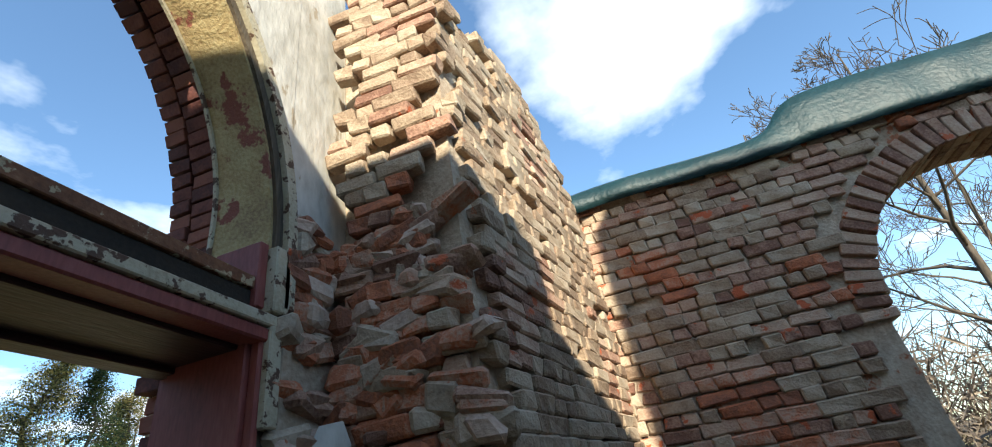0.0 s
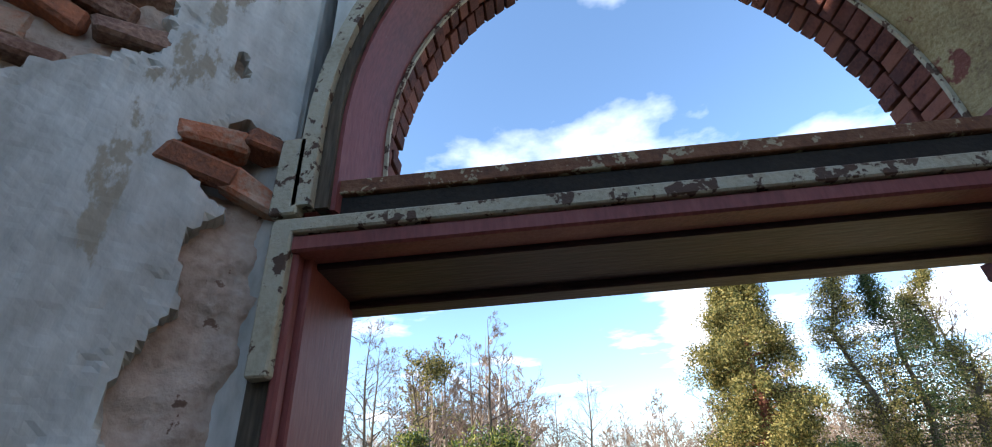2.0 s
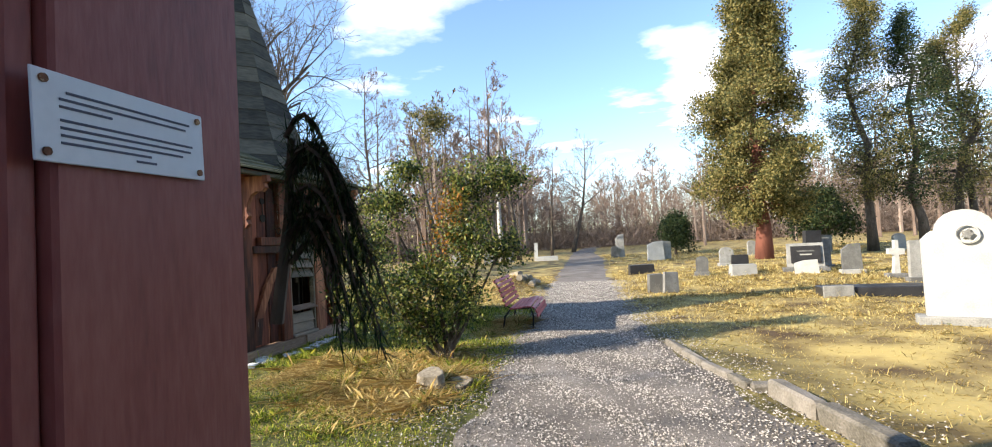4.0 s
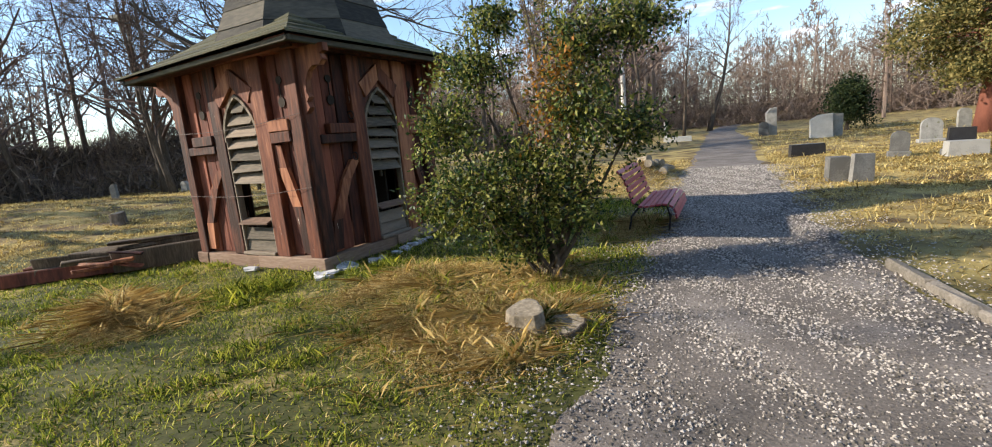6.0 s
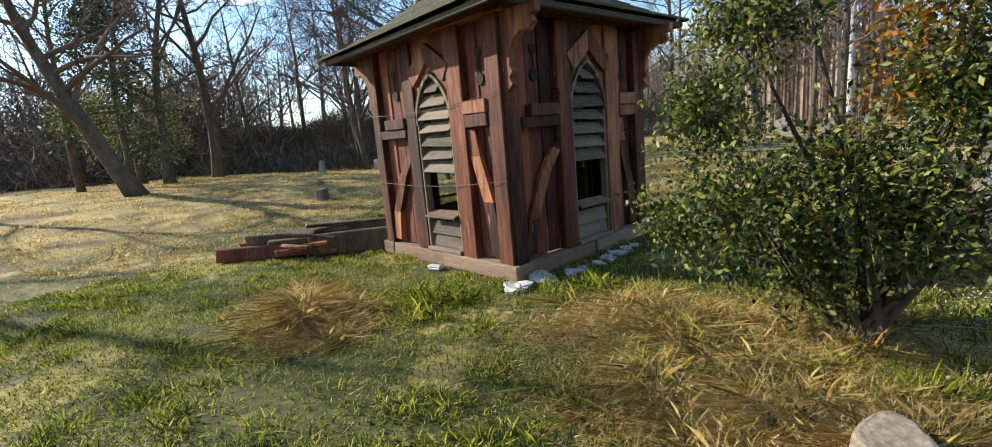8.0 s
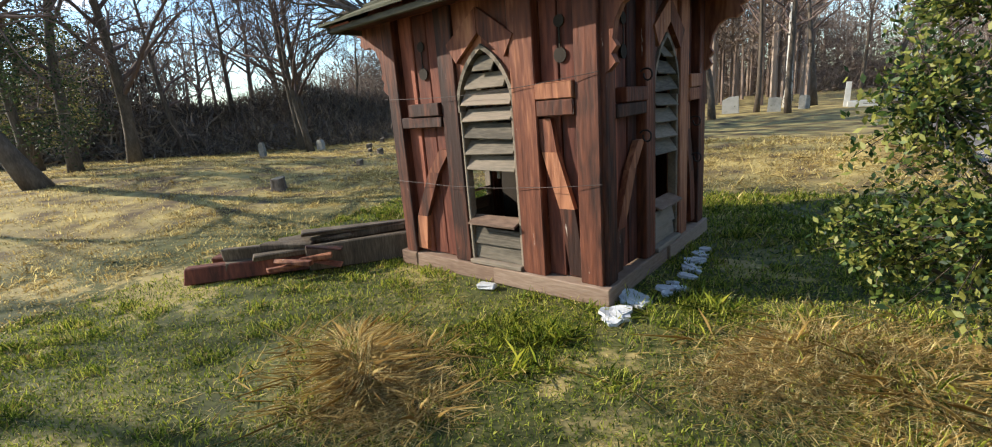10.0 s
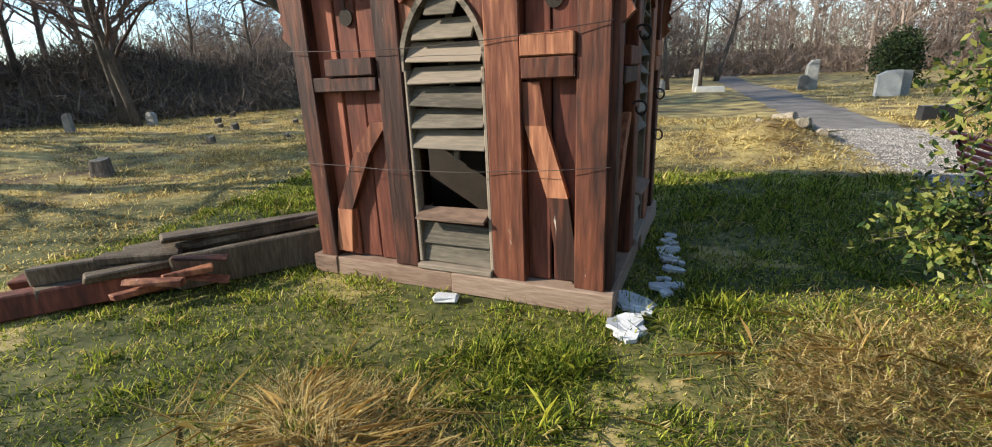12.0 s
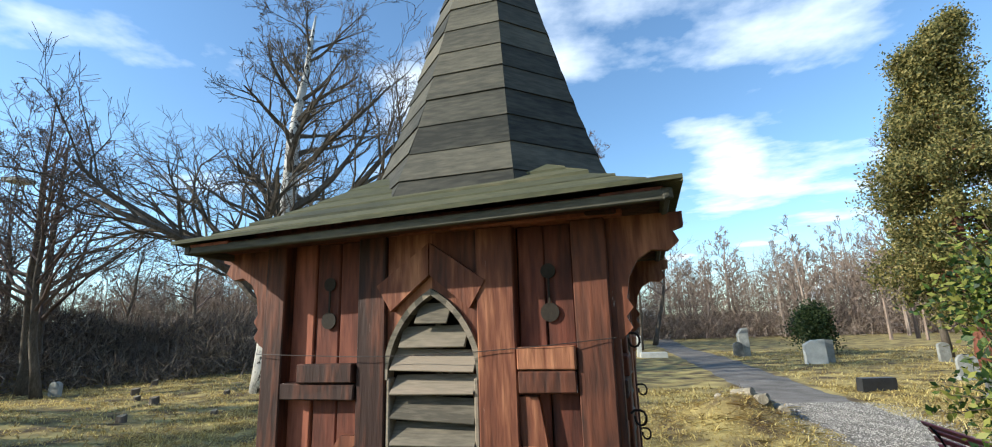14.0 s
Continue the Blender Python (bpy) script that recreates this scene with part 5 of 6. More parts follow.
def bench():
    t = thing("bench", "red painted slatted park bench with iron legs beside the gravel path", "bench", Matrix.Translation((2.98, 6.25, 0.0)) @ Matrix.Rotation(radians(84), 4, "Z"))
    L = 1.35
    # profile: y is forward (towards -y local), z up
    seat = [(-0.50, 0.22), (-0.485, 0.29), (-0.44, 0.345), (-0.37, 0.365), (-0.30, 0.36), (-0.23, 0.35), (-0.16, 0.34), (-0.09, 0.34)]
    back = [(0.0, 0.40), (0.03, 0.475), (0.055, 0.55), (0.08, 0.625), (0.11, 0.70), (0.16, 0.765)]
    for group, name in ((seat, "seat_slat"), (back, "back_slat")):
        for i, (y, z) in enumerate(group):
            a = group[max(0, i - 1)]
            b = group[min(len(group) - 1, i + 1)]
            ang = math.atan2(b[1] - a[1], b[0] - a[0])
            m = Matrix.Translation((L / 2, y, z)) @ Matrix.Rotation(ang, 4, "X")
            part(name, Shape().block(-L / 2, L / 2, -0.028, 0.028, -0.011, 0.011, 0.004, 0.001, m), "bench", t)
    for x in (0.14, L - 0.14):
        part("leg", Shape().tube([(x, -0.40, -0.03), (x, -0.42, 0.2), (x, -0.38, 0.33), (x, -0.1, 0.32), (x, 0.0, 0.36), (x, 0.1, 0.64), (x, 0.17, 0.76)], 0.014, 6), "iron", t, "bent iron leg")
        part("leg", Shape().tube([(x, 0.08, -0.03), (x, 0.04, 0.2), (x, -0.06, 0.32)], 0.014, 6), "iron", t, "bent iron leg")


def tree_stump(x, y, r, h, seed, label, cut=True):
    rr = random.Random(seed)
    t = thing("tree_stump", label, "stump", Matrix.Translation((x, y, hill(x, y) - 0.05)))
    n = 22
    rad = [r * (1 + 0.14 * math.sin(3 * 6.283 * k / n + seed) + rr.gauss(0, 0.03)) for k in range(n)]
    v, f = [], []
    for lv, (z, g) in enumerate(((0, 1.35), (h * 0.35, 1.08), (h * 0.9, 1.0), (h, 0.96))):
        for k in range(n):
            a = 6.283 * k / n
            v.append((rad[k] * g * math.cos(a), rad[k] * g * math.sin(a), z + (0.02 * math.sin(a) if lv > 1 else 0)))
    for lv in range(3):
        for k in range(n):
            f.append((lv * n + k, lv * n + (k + 1) % n, (lv + 1) * n + (k + 1) % n, (lv + 1) * n + k))
    part("bark", Shape().add(v, f), "wood_cut" if cut else "bark", t)
    top = Shape().add([(0.9 * p[0], 0.9 * p[1], p[2] + 0.004) for p in v[3 * n:]], [tuple(range(n))])
    ring = Shape().add(v[3 * n:] + [(0.9 * p[0], 0.9 * p[1], p[2] + 0.004) for p in v[3 * n:]], [(k, (k + 1) % n, n + (k + 1) % n, n + k) for k in range(n)])
    part("cut_face", top, "wood_cut", t, "pale sawn face")
    part("rim", ring, "wood_cut" if cut else "bark", t)


def headstone(x, y, w, h, d, kind, mat, label, rz=0, lean=0, base=True):
    z = hill(x, y) - 0.03
    t = thing("headstone", label, "gravestone", pose(x, y, z, 0, lean, rz))
    if base:
        part("plinth", Shape().block(-w * 0.62, w * 0.62, -d * 1.1, d * 1.1, 0, 0.14, 0.01), "stone", t)
    z0 = 0.14 if base else 0
    if kind == "round":
        o = [(-w / 2, z0), (w / 2, z0), (w / 2, h - w * 0.4)] + arc(0, h - w * 0.4, w / 2, 0, 180, 12, 0.8)[1:-1] + [(-w / 2, h - w * 0.4)]
    elif kind == "shoulder":
        o = [(-w / 2, z0), (w / 2, z0), (w / 2, h - w * 0.45), (w * 0.42, h - w * 0.36), (w * 0.36, h - w * 0.32)] + arc(0, h - w * 0.36, w * 0.34, 5, 175, 10) + [(-w * 0.36, h - w * 0.32), (-w * 0.42, h - w * 0.36), (-w / 2, h - w * 0.45)]
    elif kind == "cross":
        o = [(-w * 0.2, z0), (w * 0.2, z0), (w * 0.13, h * 0.62), (w / 2, h * 0.64), (w / 2, h * 0.78), (w * 0.12, h * 0.79), (w * 0.12, h), (-w * 0.12, h), (-w * 0.12, h * 0.79), (-w / 2, h * 0.78), (-w / 2, h * 0.64), (-w * 0.13, h * 0.62)]
    elif kind == "slant":
        o = [(-w / 2, z0), (w / 2, z0), (w / 2 - 0.03, h), (-w * 0.1, h * 0.97), (-w / 2, h * 0.8)]
    else:
        o = [(-w / 2, z0), (w / 2, z0), (w / 2 - 0.02, h), (-w / 2 + 0.02, h)]
    part("slab", Shape().prism(o, -d / 2, d / 2), mat, t)
    return t


def graves():
    H = headstone
    H(8.9, 5.2, 0.85, 1.5, 0.14, "shoulder", "stone_white", "pale stone headstone with a rounded head and a round relief", -28)
    t = thing("roundel_relief", "round carved relief on a headstone", "relief", pose(8.86, 5.11, 1.17, 0, 0, -28))
    part("ring", Shape().tube([(0.11 * math.cos(a), -0.01, 0.11 * math.sin(a)) for a in np.linspace(0, 6.283, 18)], 0.012, 5), "stone_white", t)
    part("flower", Shape().prism([(0.07 * (1 - 0.4 * (k % 2)) * math.cos(k * 0.628), 0.07 * (1 - 0.4 * (k % 2)) * math.sin(k * 0.628)) for k in range(10)], -0.02, 0.0), "stone", t)
    for i, (x, y, w, h, d, k, m, l, rz) in enumerate([
        (6.45, 9.95, 0.34, 0.5, 0.12, "flat", "stone", "low dark grey slab stone standing on a worn base", 10), (6.2, 10.3, 0.34, 0.46, 0.3, "flat", "stone", "block of grey stone beside a slab", 0),
        (6.96, 15.75, 0.85, 0.35, 0.25, "flat", "stone_dark", "low dark grave block in the grass", 5),
        (8.5, 14.25, 0.36, 0.62, 0.1, "round", "stone", "small round-headed grey headstone", -12),
        (10.6, 18.0, 0.5, 0.75, 0.12, "round", "stone", "small dark round-headed headstone with an oval picture", -5),
        (9.5, 13.7, 0.7, 0.34, 0.35, "flat", "stone", "low grave box with a dark panel and a planted bowl", -5),
        (9.55, 14.05, 0.5, 0.62, 0.12, "flat", "stone_dark", "dark polished headstone on a low grave", -5),
        (11.3, 13.75, 0.95, 0.85, 0.16, "flat", "stone", "wide grey headstone with a black panel", -20),
        (11.0, 13.1, 0.6, 0.42, 0.05, "slant", "stone_white", "white marble plaque leaning before a headstone", -15),
        (12.05, 14.8, 0.5, 1.25, 0.2, "flat", "stone_dark", "tall black polished monument", 0),
        (12.6, 15.2, 0.36, 1.0, 0.2, "flat", "stone", "slender dark grey obelisk", 0),
        (12.0, 12.75, 0.46, 0.85, 0.14, "slant", "stone", "weathered grey headstone with a broken head", -16),
        (12.2, 11.4, 0.34, 0.95, 0.12, "cross", "stone_white", "pale stone cross leaning in the grass", -10),
        (11.9, 10.2, 0.4, 0.95, 0.12, "flat", "stone", "pale narrow headstone in the grass", -10),
        (9.35, 24.1, 0.8, 1.0, 0.25, "slant", "stone_white", "pale stone monument in two blocks", 0), (9.9, 24.4, 0.5, 0.95, 0.3, "flat", "stone", "grey stone block against a pale one", 0),
        (8.5, 29.9, 0.5, 1.5, 0.4, "slant", "stone", "tall dark grey pointed monument", 0), (8.1, 29.6, 0.45, 0.75, 0.2, "round", "stone", "small grey headstone beside a monument", 0),
        (3.2, 30.4, 0.24, 1.2, 0.24, "flat", "stone_white", "white square grave post", 0), (3.9, 30.2, 1.4, 0.3, 0.8, "flat", "stone_white", "low white grave surround", 0),
        (1.5, 31, 0.5, 0.75, 0.2, "round", "stone", "grey headstone far off in the grass", 0), (0.2, 29.5, 0.6, 0.7, 0.2, "flat", "stone", "grey headstone far off in the grass", 0), (-1.8, 30, 0.8, 0.9, 0.3, "slant", "stone", "broad grey headstone far off", 0),
        (14.0, 24, 0.4, 0.8, 0.15, "round", "stone", "grey headstone under the trees", 0), (17.5, 24, 0.5, 0.85, 0.15, "flat", "stone", "grey headstone under the trees", 0), (19.5, 22, 0.5, 0.8, 0.15, "round", "stone", "brown headstone under the trees", 0),
        (-15.8, 12.4, 0.25, 0.55, 0.12, "slant", "stone", "leaning grey marker stone in the field", 10), (-18.1, 17.0, 0.4, 0.5, 0.15, "round", "stone", "small rounded marker stone", 0), (-20.8, 21.0, 0.25, 0.8, 0.15, "slant", "stone", "thin leaning marker stone", 0), (-26, 22, 0.5, 0.6, 0.2, "slant", "stone", "small grey marker in the far field", 0),
    ]):
        H(x, y, w, h, d, k, m, l, rz, 0 if i % 3 else 2, base=h > 0.6 and y < 20)
    t = thing("grave_slab", "long low grey grave slab sunk in the grass", "grave", pose(9.7, 8.3, 0, 0, 0, -12))
    part("slab", Shape().block(-0.85, 0.85, -0.3, 0.3, 0, 0.2, 0.02, 0.01), "stone_dark", t)
    part("rim", Shape().block(-0.9, -0.4, -0.34, -0.3, 0, 0.24, 0.015), "stone", t)
    t = thing("dark_inscription", "black polished panel with small pale lettering", "plaque", pose(11.27, 13.64, 0.52, 0, 0, -20))
    part("panel", Shape().block(-0.38, 0.38, -0.02, 0.02, -0.25, 0.25, 0.005), "stone_dark", t)
    s = Shape()
    for z, w in ((0.1, 0.22), (0.0, 0.15)):
        s.block(-w, w, -0.025, -0.02, z - 0.02, z + 0.02, 0.001)
    part("lettering", s, "stone", t)
    part("foot", Shape().block(-0.5, 0.5, -0.03, 0.03, -0.55, -0.35, 0.005), "stone", t)


def kerbs():
    rr = random.Random(2)
    pts = [(5.12, 4.9), (5.15, 4.3), (5.2, 3.75), (5.28, 3.3), (5.34, 3.0)]
    for (x0, y0), (x1, y1) in zip(pts, pts[1:]):
        l = math.hypot(x1 - x0, y1 - y0)
        m = Matrix.Translation(((x0 + x1) / 2, (y0 + y1) / 2, hill(x0, y0) + 0.0)) @ Matrix.Rotation(math.atan2(y1 - y0, x1 - x0), 4, "Z")
        tagged(new("kerb_stone", Shape().block(-l / 2 + 0.006, l / 2 - 0.006, -0.05, 0.05, -0.06, 0.07, 0.015, 0.008, m).mesh("kerb_stone", MAT["kerb"])), "worn mossy kerb stone edging the gravel path", "kerb stone", "kerb stones along the path")
    for x0, y0, x1, y1, h in ((5.34, 3.0, 5.62, 2.96, 0.07), (5.48, 2.86, 5.52, 2.25, 0.14), (5.52, 2.2, 5.6, 1.5, 0.15)):
        l = math.hypot(x1 - x0, y1 - y0)
        m = Matrix.Translation(((x0 + x1) / 2, (y0 + y1) / 2, 0)) @ Matrix.Rotation(math.atan2(y1 - y0, x1 - x0), 4, "Z")
        tagged(new("kerb_stone", Shape().block(-l / 2, l / 2, -0.07, 0.07, -0.06, h, 0.02, 0.012, m).mesh("kerb_stone", MAT["kerb"])), "rough lichen-covered kerb stone edging the gravel path", "kerb stone", "kerb stones along the path")


def timber_pile():
    rr = random.Random(12)
    for i, (x0, y0, x1, y1, z, w, h) in enumerate([
        (-4.45, 3.55, -2.85, 5.2, 0.02, 0.2, 0.13), (-4.2, 3.85, -3.0, 5.45, 0.02, 0.2, 0.14), (-3.5, 4.35, -2.65, 5.15, 0.0, 0.09, 0.24), (-4.3, 3.9, -2.9, 5.35, 0.15, 0.18, 0.1), (-3.9, 4.3, -2.75, 5.5, 0.25, 0.2, 0.07),
        (-4.6, 3.95, -3.4, 4.9, 0.12, 0.16, 0.07), (-3.9, 4.0, -3.2, 4.75, 0.2, 0.1, 0.05), (-3.7, 4.45, -2.7, 5.6, 0.33, 0.22, 0.04), (-4.0, 4.2, -3.5, 4.45, 0.25, 0.12, 0.05)]):
        l = math.hypot(x1 - x0, y1 - y0)
        m = Matrix.Translation(((x0 + x1) / 2, (y0 + y1) / 2, z)) @ Matrix.Rotation(math.atan2(y1 - y0, x1 - x0) + rr.gauss(0, 0.03), 4, "Z") @ Matrix.Rotation(rr.gauss(0, 0.02), 4, "Y")
        s = Shape()
        n = 6
        for k in range(1):
            s.block(-l / 2, l / 2, -w / 2, w / 2, 0, h * 1.25, 0.012, 0.018, m)
        mat = "bwood_dark" if i in (0, 5) else "bare_wood"
        tagged(new("old_beam", s.mesh("old_beam", MAT[mat])), "rotten dark timber beam lying in a heap beside the belfry", "timber", "beams heaped beside the belfry")
    for k in range(10):
        x, y = rr.uniform(-4.0, -3.2), rr.uniform(4.0, 4.7)
        m = pose(x, y, rr.uniform(0.1, 0.3), rr.uniform(-10, 10), rr.uniform(-15, 15), rr.uniform(20, 80))
        tagged(new("splintered_board", Shape().block(-rr.uniform(0.12, 0.3), 0.2, -0.05, 0.05, -0.012, 0.02, 0.006, 0.014, m).mesh("splintered_board", MAT["bwood" if k % 2 else "bare_wood"])), "splintered dark board on the timber heap", "board", "broken boards on the heap")


def rubble():
    rr = random.Random(31)
    for k in range(34):
        t = rr.random()
        x, y = 0.02 + 0.3 * t + rr.gauss(0, 0.05) - (0.2 if t < 0.2 else 0), 4.25 + 2.2 * t + rr.gauss(0, 0.05)
        r = rr.uniform(0.03, 0.09) * (1.3 if t < 0.25 else 0.8)
        n = 7
        o = [(r * rr.uniform(0.6, 1.3) * math.cos(6.283 * i / n), r * rr.uniform(0.6, 1.3) * math.sin(6.283 * i / n)) for i in range(n)]
        m = Matrix.Translation((x, y, 0.025)) @ Euler((math.pi / 2 + rr.gauss(0, 0.12), rr.gauss(0, 0.1), 0)).to_matrix().to_4x4()
        tagged(new("plaster_piece", Shape().prism(o, -0.012, 0.014, m).mesh("plaster_piece", MAT["snow"])), "broken white piece lying in the grass beside the belfry", "rubble", "white pieces beside the belfry")
    m = pose(-1.38, 4.56, 0.03, 90, 0, 5)
    tagged(new("white_block", Shape().block(-0.09, 0.09, -0.03, 0.02, -0.05, 0.05, 0.015, 0.01, m).mesh("white_block", MAT["snow"])), "white lump lying before the belfry sill", "rubble")
    for k in range(7):
        x, y = 2.95 + rr.gauss(0, 0.25), 12.6 + rr.gauss(0, 0.35)
        m = pose(x, y, hill(x, y) + 0.05, rr.uniform(-15, 15), rr.uniform(-40, 10), rr.uniform(-30, 60))
        tagged(new("log", Shape().tube([(0, -0.22, 0), (0, 0.22, 0)], 0.09, 10).mesh("log", MAT["wood_cut"])), "short cut log on a heap of dry grass", "log", "logs on the grass heap").matrix_world = m
    for i, (x, y, s) in enumerate([(-8.95, 8.0, 0.22), (-10.5, 12, 0.14), (-12, 14.5, 0.16), (-13.5, 15.5, 0.13), (-15, 17, 0.18), (-11.5, 16.8, 0.12), (-17, 20, 0.16), (-9, 13, 0.1)]):
        tree_stump(x, y, s * 0.7, s * 1.5, i + 40, "small dark rotten stump in the field", False)


def big_birch():
    trunk, crown, out = tree_meshes(77, 15, 0.5, "birch", crown_from=0.16, depth=4, boughs=32, kids=5, spread=0.55, thin=0.008, reach=0.42, wander=0.04)
    t = thing("birch_tree", "large bare birch with white flaking bark and long drooping limbs", "tree", Matrix.Translation((-10.5, 17.5, 0)))
    part("trunk", trunk, "birch", t)
    part("crown", crown, "bark", t)
    rng = random.Random(9)
    limb = []
    for z, dx, dy in ((2.6, -6.0, 0.5), (3.4, -7.0, -1.0), (4.2, -6.0, 1.0), (3.0, 4.2, 0.2)):
        limbs(rng, (0, 0, z), (dx, dy, 3.0), 8.0, 0.14, 3, limb, 0.5, -0.05, 8, 7, 0.14, 0.006)
    s = Shape()
    for pa, ra, dep in limb:
        s.tube(pa, ra, 5, False)
    part("drooping_limb", s, "bark", t, "long dark drooping limbs")


def far_woods():
    """One mass of slim bare trunks and twigs."""
    rng = random.Random(101)
    protos = []
    for k in range(7):
        h = rng.uniform(9, 13)
        _, crown, out = tree_meshes(200 + k, h, 0.11, "bark", crown_from=0.3, depth=3, boughs=13, kids=4, spread=0.45, thin=0.024, reach=0.26, wander=0.025)
        s = Shape()
        p = [Vector((0, 0, -0.2)), Vector((rng.gauss(0, 0.1), 0, h * 0.35)), Vector((rng.gauss(0, 0.2), rng.gauss(0, 0.2), h * 0.7)), Vector((rng.gauss(0, 0.3), 0, h))]
        s.tube(p, [0.17, 0.12, 0.05, 0.012], 5, False)
        for pa, ra, dep in out:
            s.tube(pa, ra, 3, False)
        protos.append((np.array(s.v, np.float32), s.f))
    spots = []
    for i in range(380):
        x, y = rng.uniform(-75, 75), rng.uniform(60, 92)
        if abs(x - 9 - (y - 60) * 0.1) < 1.6 and y < 85:
            continue
        spots.append((x, y, rng.uniform(0.75, 1.15)))
    for i in range(60):
        spots.append((rng.uniform(-60, -32), rng.uniform(-2, 22), rng.uniform(0.7, 1.0)))
    for i in range(56):
        spots.append((rng.uniform(-9, 2.5), rng.uniform(36, 60), rng.uniform(0.8, 1.2)))
    for i in range(26):
        spots.append((rng.uniform(18, 60), rng.uniform(38, 60), rng.uniform(0.7, 1.1)))
    vv, ff, n = [], [], 0
    for x, y, k in spots:
        v, f = protos[rng.randrange(7)]
        a = rng.random() * 6.28
        c, s = math.cos(a), math.sin(a)
        w = v.copy()
        w[:, 0], w[:, 1], w[:, 2] = (v[:, 0] * c - v[:, 1] * s) * k + x, (v[:, 0] * s + v[:, 1] * c) * k + y, v[:, 2] * k
        vv.append(w)
        ff += [tuple(n + q for q in p) for p in f]
        n += len(v)
    me = bpy.data.meshes.new("woods")
    me.from_pydata(np.concatenate(vv).tolist(), [], ff)
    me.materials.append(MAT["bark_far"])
    tagged(new("far_woods", me), "bare leafless woods beyond the graveyard", "woods", kind="stuff")


def scrub(name, line, count, height, label, mat="scrub", seed=1, deep=4.0, size=0.7, wide=0.012):
    """A tangle of thin twigs along a line."""
    rng = np.random.default_rng(seed)
    line = np.array(line, float)
    seg = rng.integers(0, len(line) - 1, count)
    t = rng.random(count)[:, None]
    base = line[seg] * (1 - t) + line[seg + 1] * t
    base = base + rng.normal(0, deep / 2, (count, 2))
    z = np.array([hill(a, b) for a, b in base])
    lump = 0.6 + 0.4 * np.sin(base[:, 0] * 0.6) * np.sin(base[:, 1] * 0.5 + 1)
    z0 = z + rng.random(count) ** 1.5 * height * lump
    p = np.column_stack([base, z0])
    d = rng.normal(0, 1, (count, 3)); d[:, 2] = np.abs(d[:, 2]) * 1.4
    d /= np.linalg.norm(d, axis=1)[:, None]
    s = np.cross(d, rng.normal(0, 1, (count, 3))); s /= np.linalg.norm(s, axis=1)[:, None]
    l = size * rng.uniform(0.5, 1.5, count)[:, None]
    tri = np.stack([p - s * wide, p + s * wide, p + d * l], 1)
    tagged(new(name, triangles(name, tri.reshape(-1, 3), mat, 3)), label, "undergrowth", kind="stuff")


def distance():
    m = bpy.data.materials.new("far_hills")
    m.use_nodes = True
    b = m.node_tree.nodes["Principled BSDF"]
    b.inputs["Base Color"].default_value, b.inputs["Roughness"].default_value = (0.16, 0.14, 0.12, 1), 1
    MAT["hills"] = m
    s = Shape()
    n = 140
    for i in range(n):
        a0, a1 = 6.2832 * i / n, 6.2832 * (i + 1) / n
        h = lambda a: 5 + 2.0 * noise.noise(Vector((math.cos(a) * 9, math.sin(a) * 9, 0)))
        r = 260
        P = lambda a, z, rr=r: (rr * math.cos(a), rr * math.sin(a), z)
        s.add([P(a0, -1), P(a1, -1), P(a1, h(a1)), P(a0, h(a0)), P(a1, -1, r + 30), P(a0, -1, r + 30)], [(0, 1, 2, 3), (3, 2, 4, 5)])
    tagged(new("backdrop", s.mesh("backdrop", m)), "low wooded skyline", "skyline", kind="structure")
    t = thing("lattice_mast", "tall thin lattice mast beyond the field", "mast", Matrix.Translation((-82, 62, 0)))
    legs = Shape()
    for x, y in ((-1, -1), (1, -1), (1, 1), (-1, 1)):
        legs.tube([(x * 1.0, y * 1.0, 0), (x * 0.45, y * 0.45, 26)], 0.1, 4)
    part("legs", legs, "stone", t)
    br = Shape()
    for k in range(13):
        z0, z1 = 2 * k, 2 * k + 2
        w0, w1 = 1 - 0.55 * z0 / 26, 1 - 0.55 * z1 / 26
        for (ax, ay), (bx, by) in (((-1, -1), (1, -1)), ((1, -1), (1, 1)), ((1, 1), (-1, 1)), ((-1, 1), (-1, -1))):
            br.tube([(ax * w0, ay * w0, z0), (bx * w1, by * w1, z1)], 0.05, 3)
    part("bracing", br, "stone", t)
    part("platform", Shape().block(-1.4, 1.4, -1.4, 1.4, 25.6, 26.2, 0.05), "stone", t)
    box = thing("embankment_wall", "pale low building beyond the bank", "building", Matrix.Translation((-48, 48, 1.4)), kind="structure")
    part("wall", Shape().block(-9, 9, -0.5, 0.5, 0, 1.2, 0.05), "stone", box)


# ---- the place ----
RUIN_BACK = 0.95
ruin()
pier_and_side_wall()
far_wall()
tarpaulin()
west_side()
door_frame()
iron_bar()
lamp_holder()
wall_sign()
for ob in scene.objects:
    if ob.parent is None and ob.type in ("MESH", "EMPTY"):
        ob.location.y -= RUIN_BACK
ground()
belfry()
gravel_path()
kerbs()
bench()
bush()
palm_like()
tree_stump(2.5, 3.1, 0.12, 0.18, 3, "pale sawn tree stump in tufts of grass")
tree_stump(2.76, 3.14, 0.13, 0.09, 6, "low broken stump with torn bark", False)
timber_pile()
rubble()
graves()
big_birch()
conifer("cypress_tree", "tall dense evergreen with a red trunk and ragged crown", 13.2, 20.8, 11, 12.7, 0.32, 3.1, "conifer", 130000, 0.06, "redbark", 0.16, 0.1, 0.1)
conifer("pine_tree", "tall thin evergreen with sparse yellow-green foliage", 18.8, 22.6, 14, 13.0, 0.2, 2.3, "conifer", 34000, 0.05, "bark", 0.2, 0.35, 0.45, 0.1)
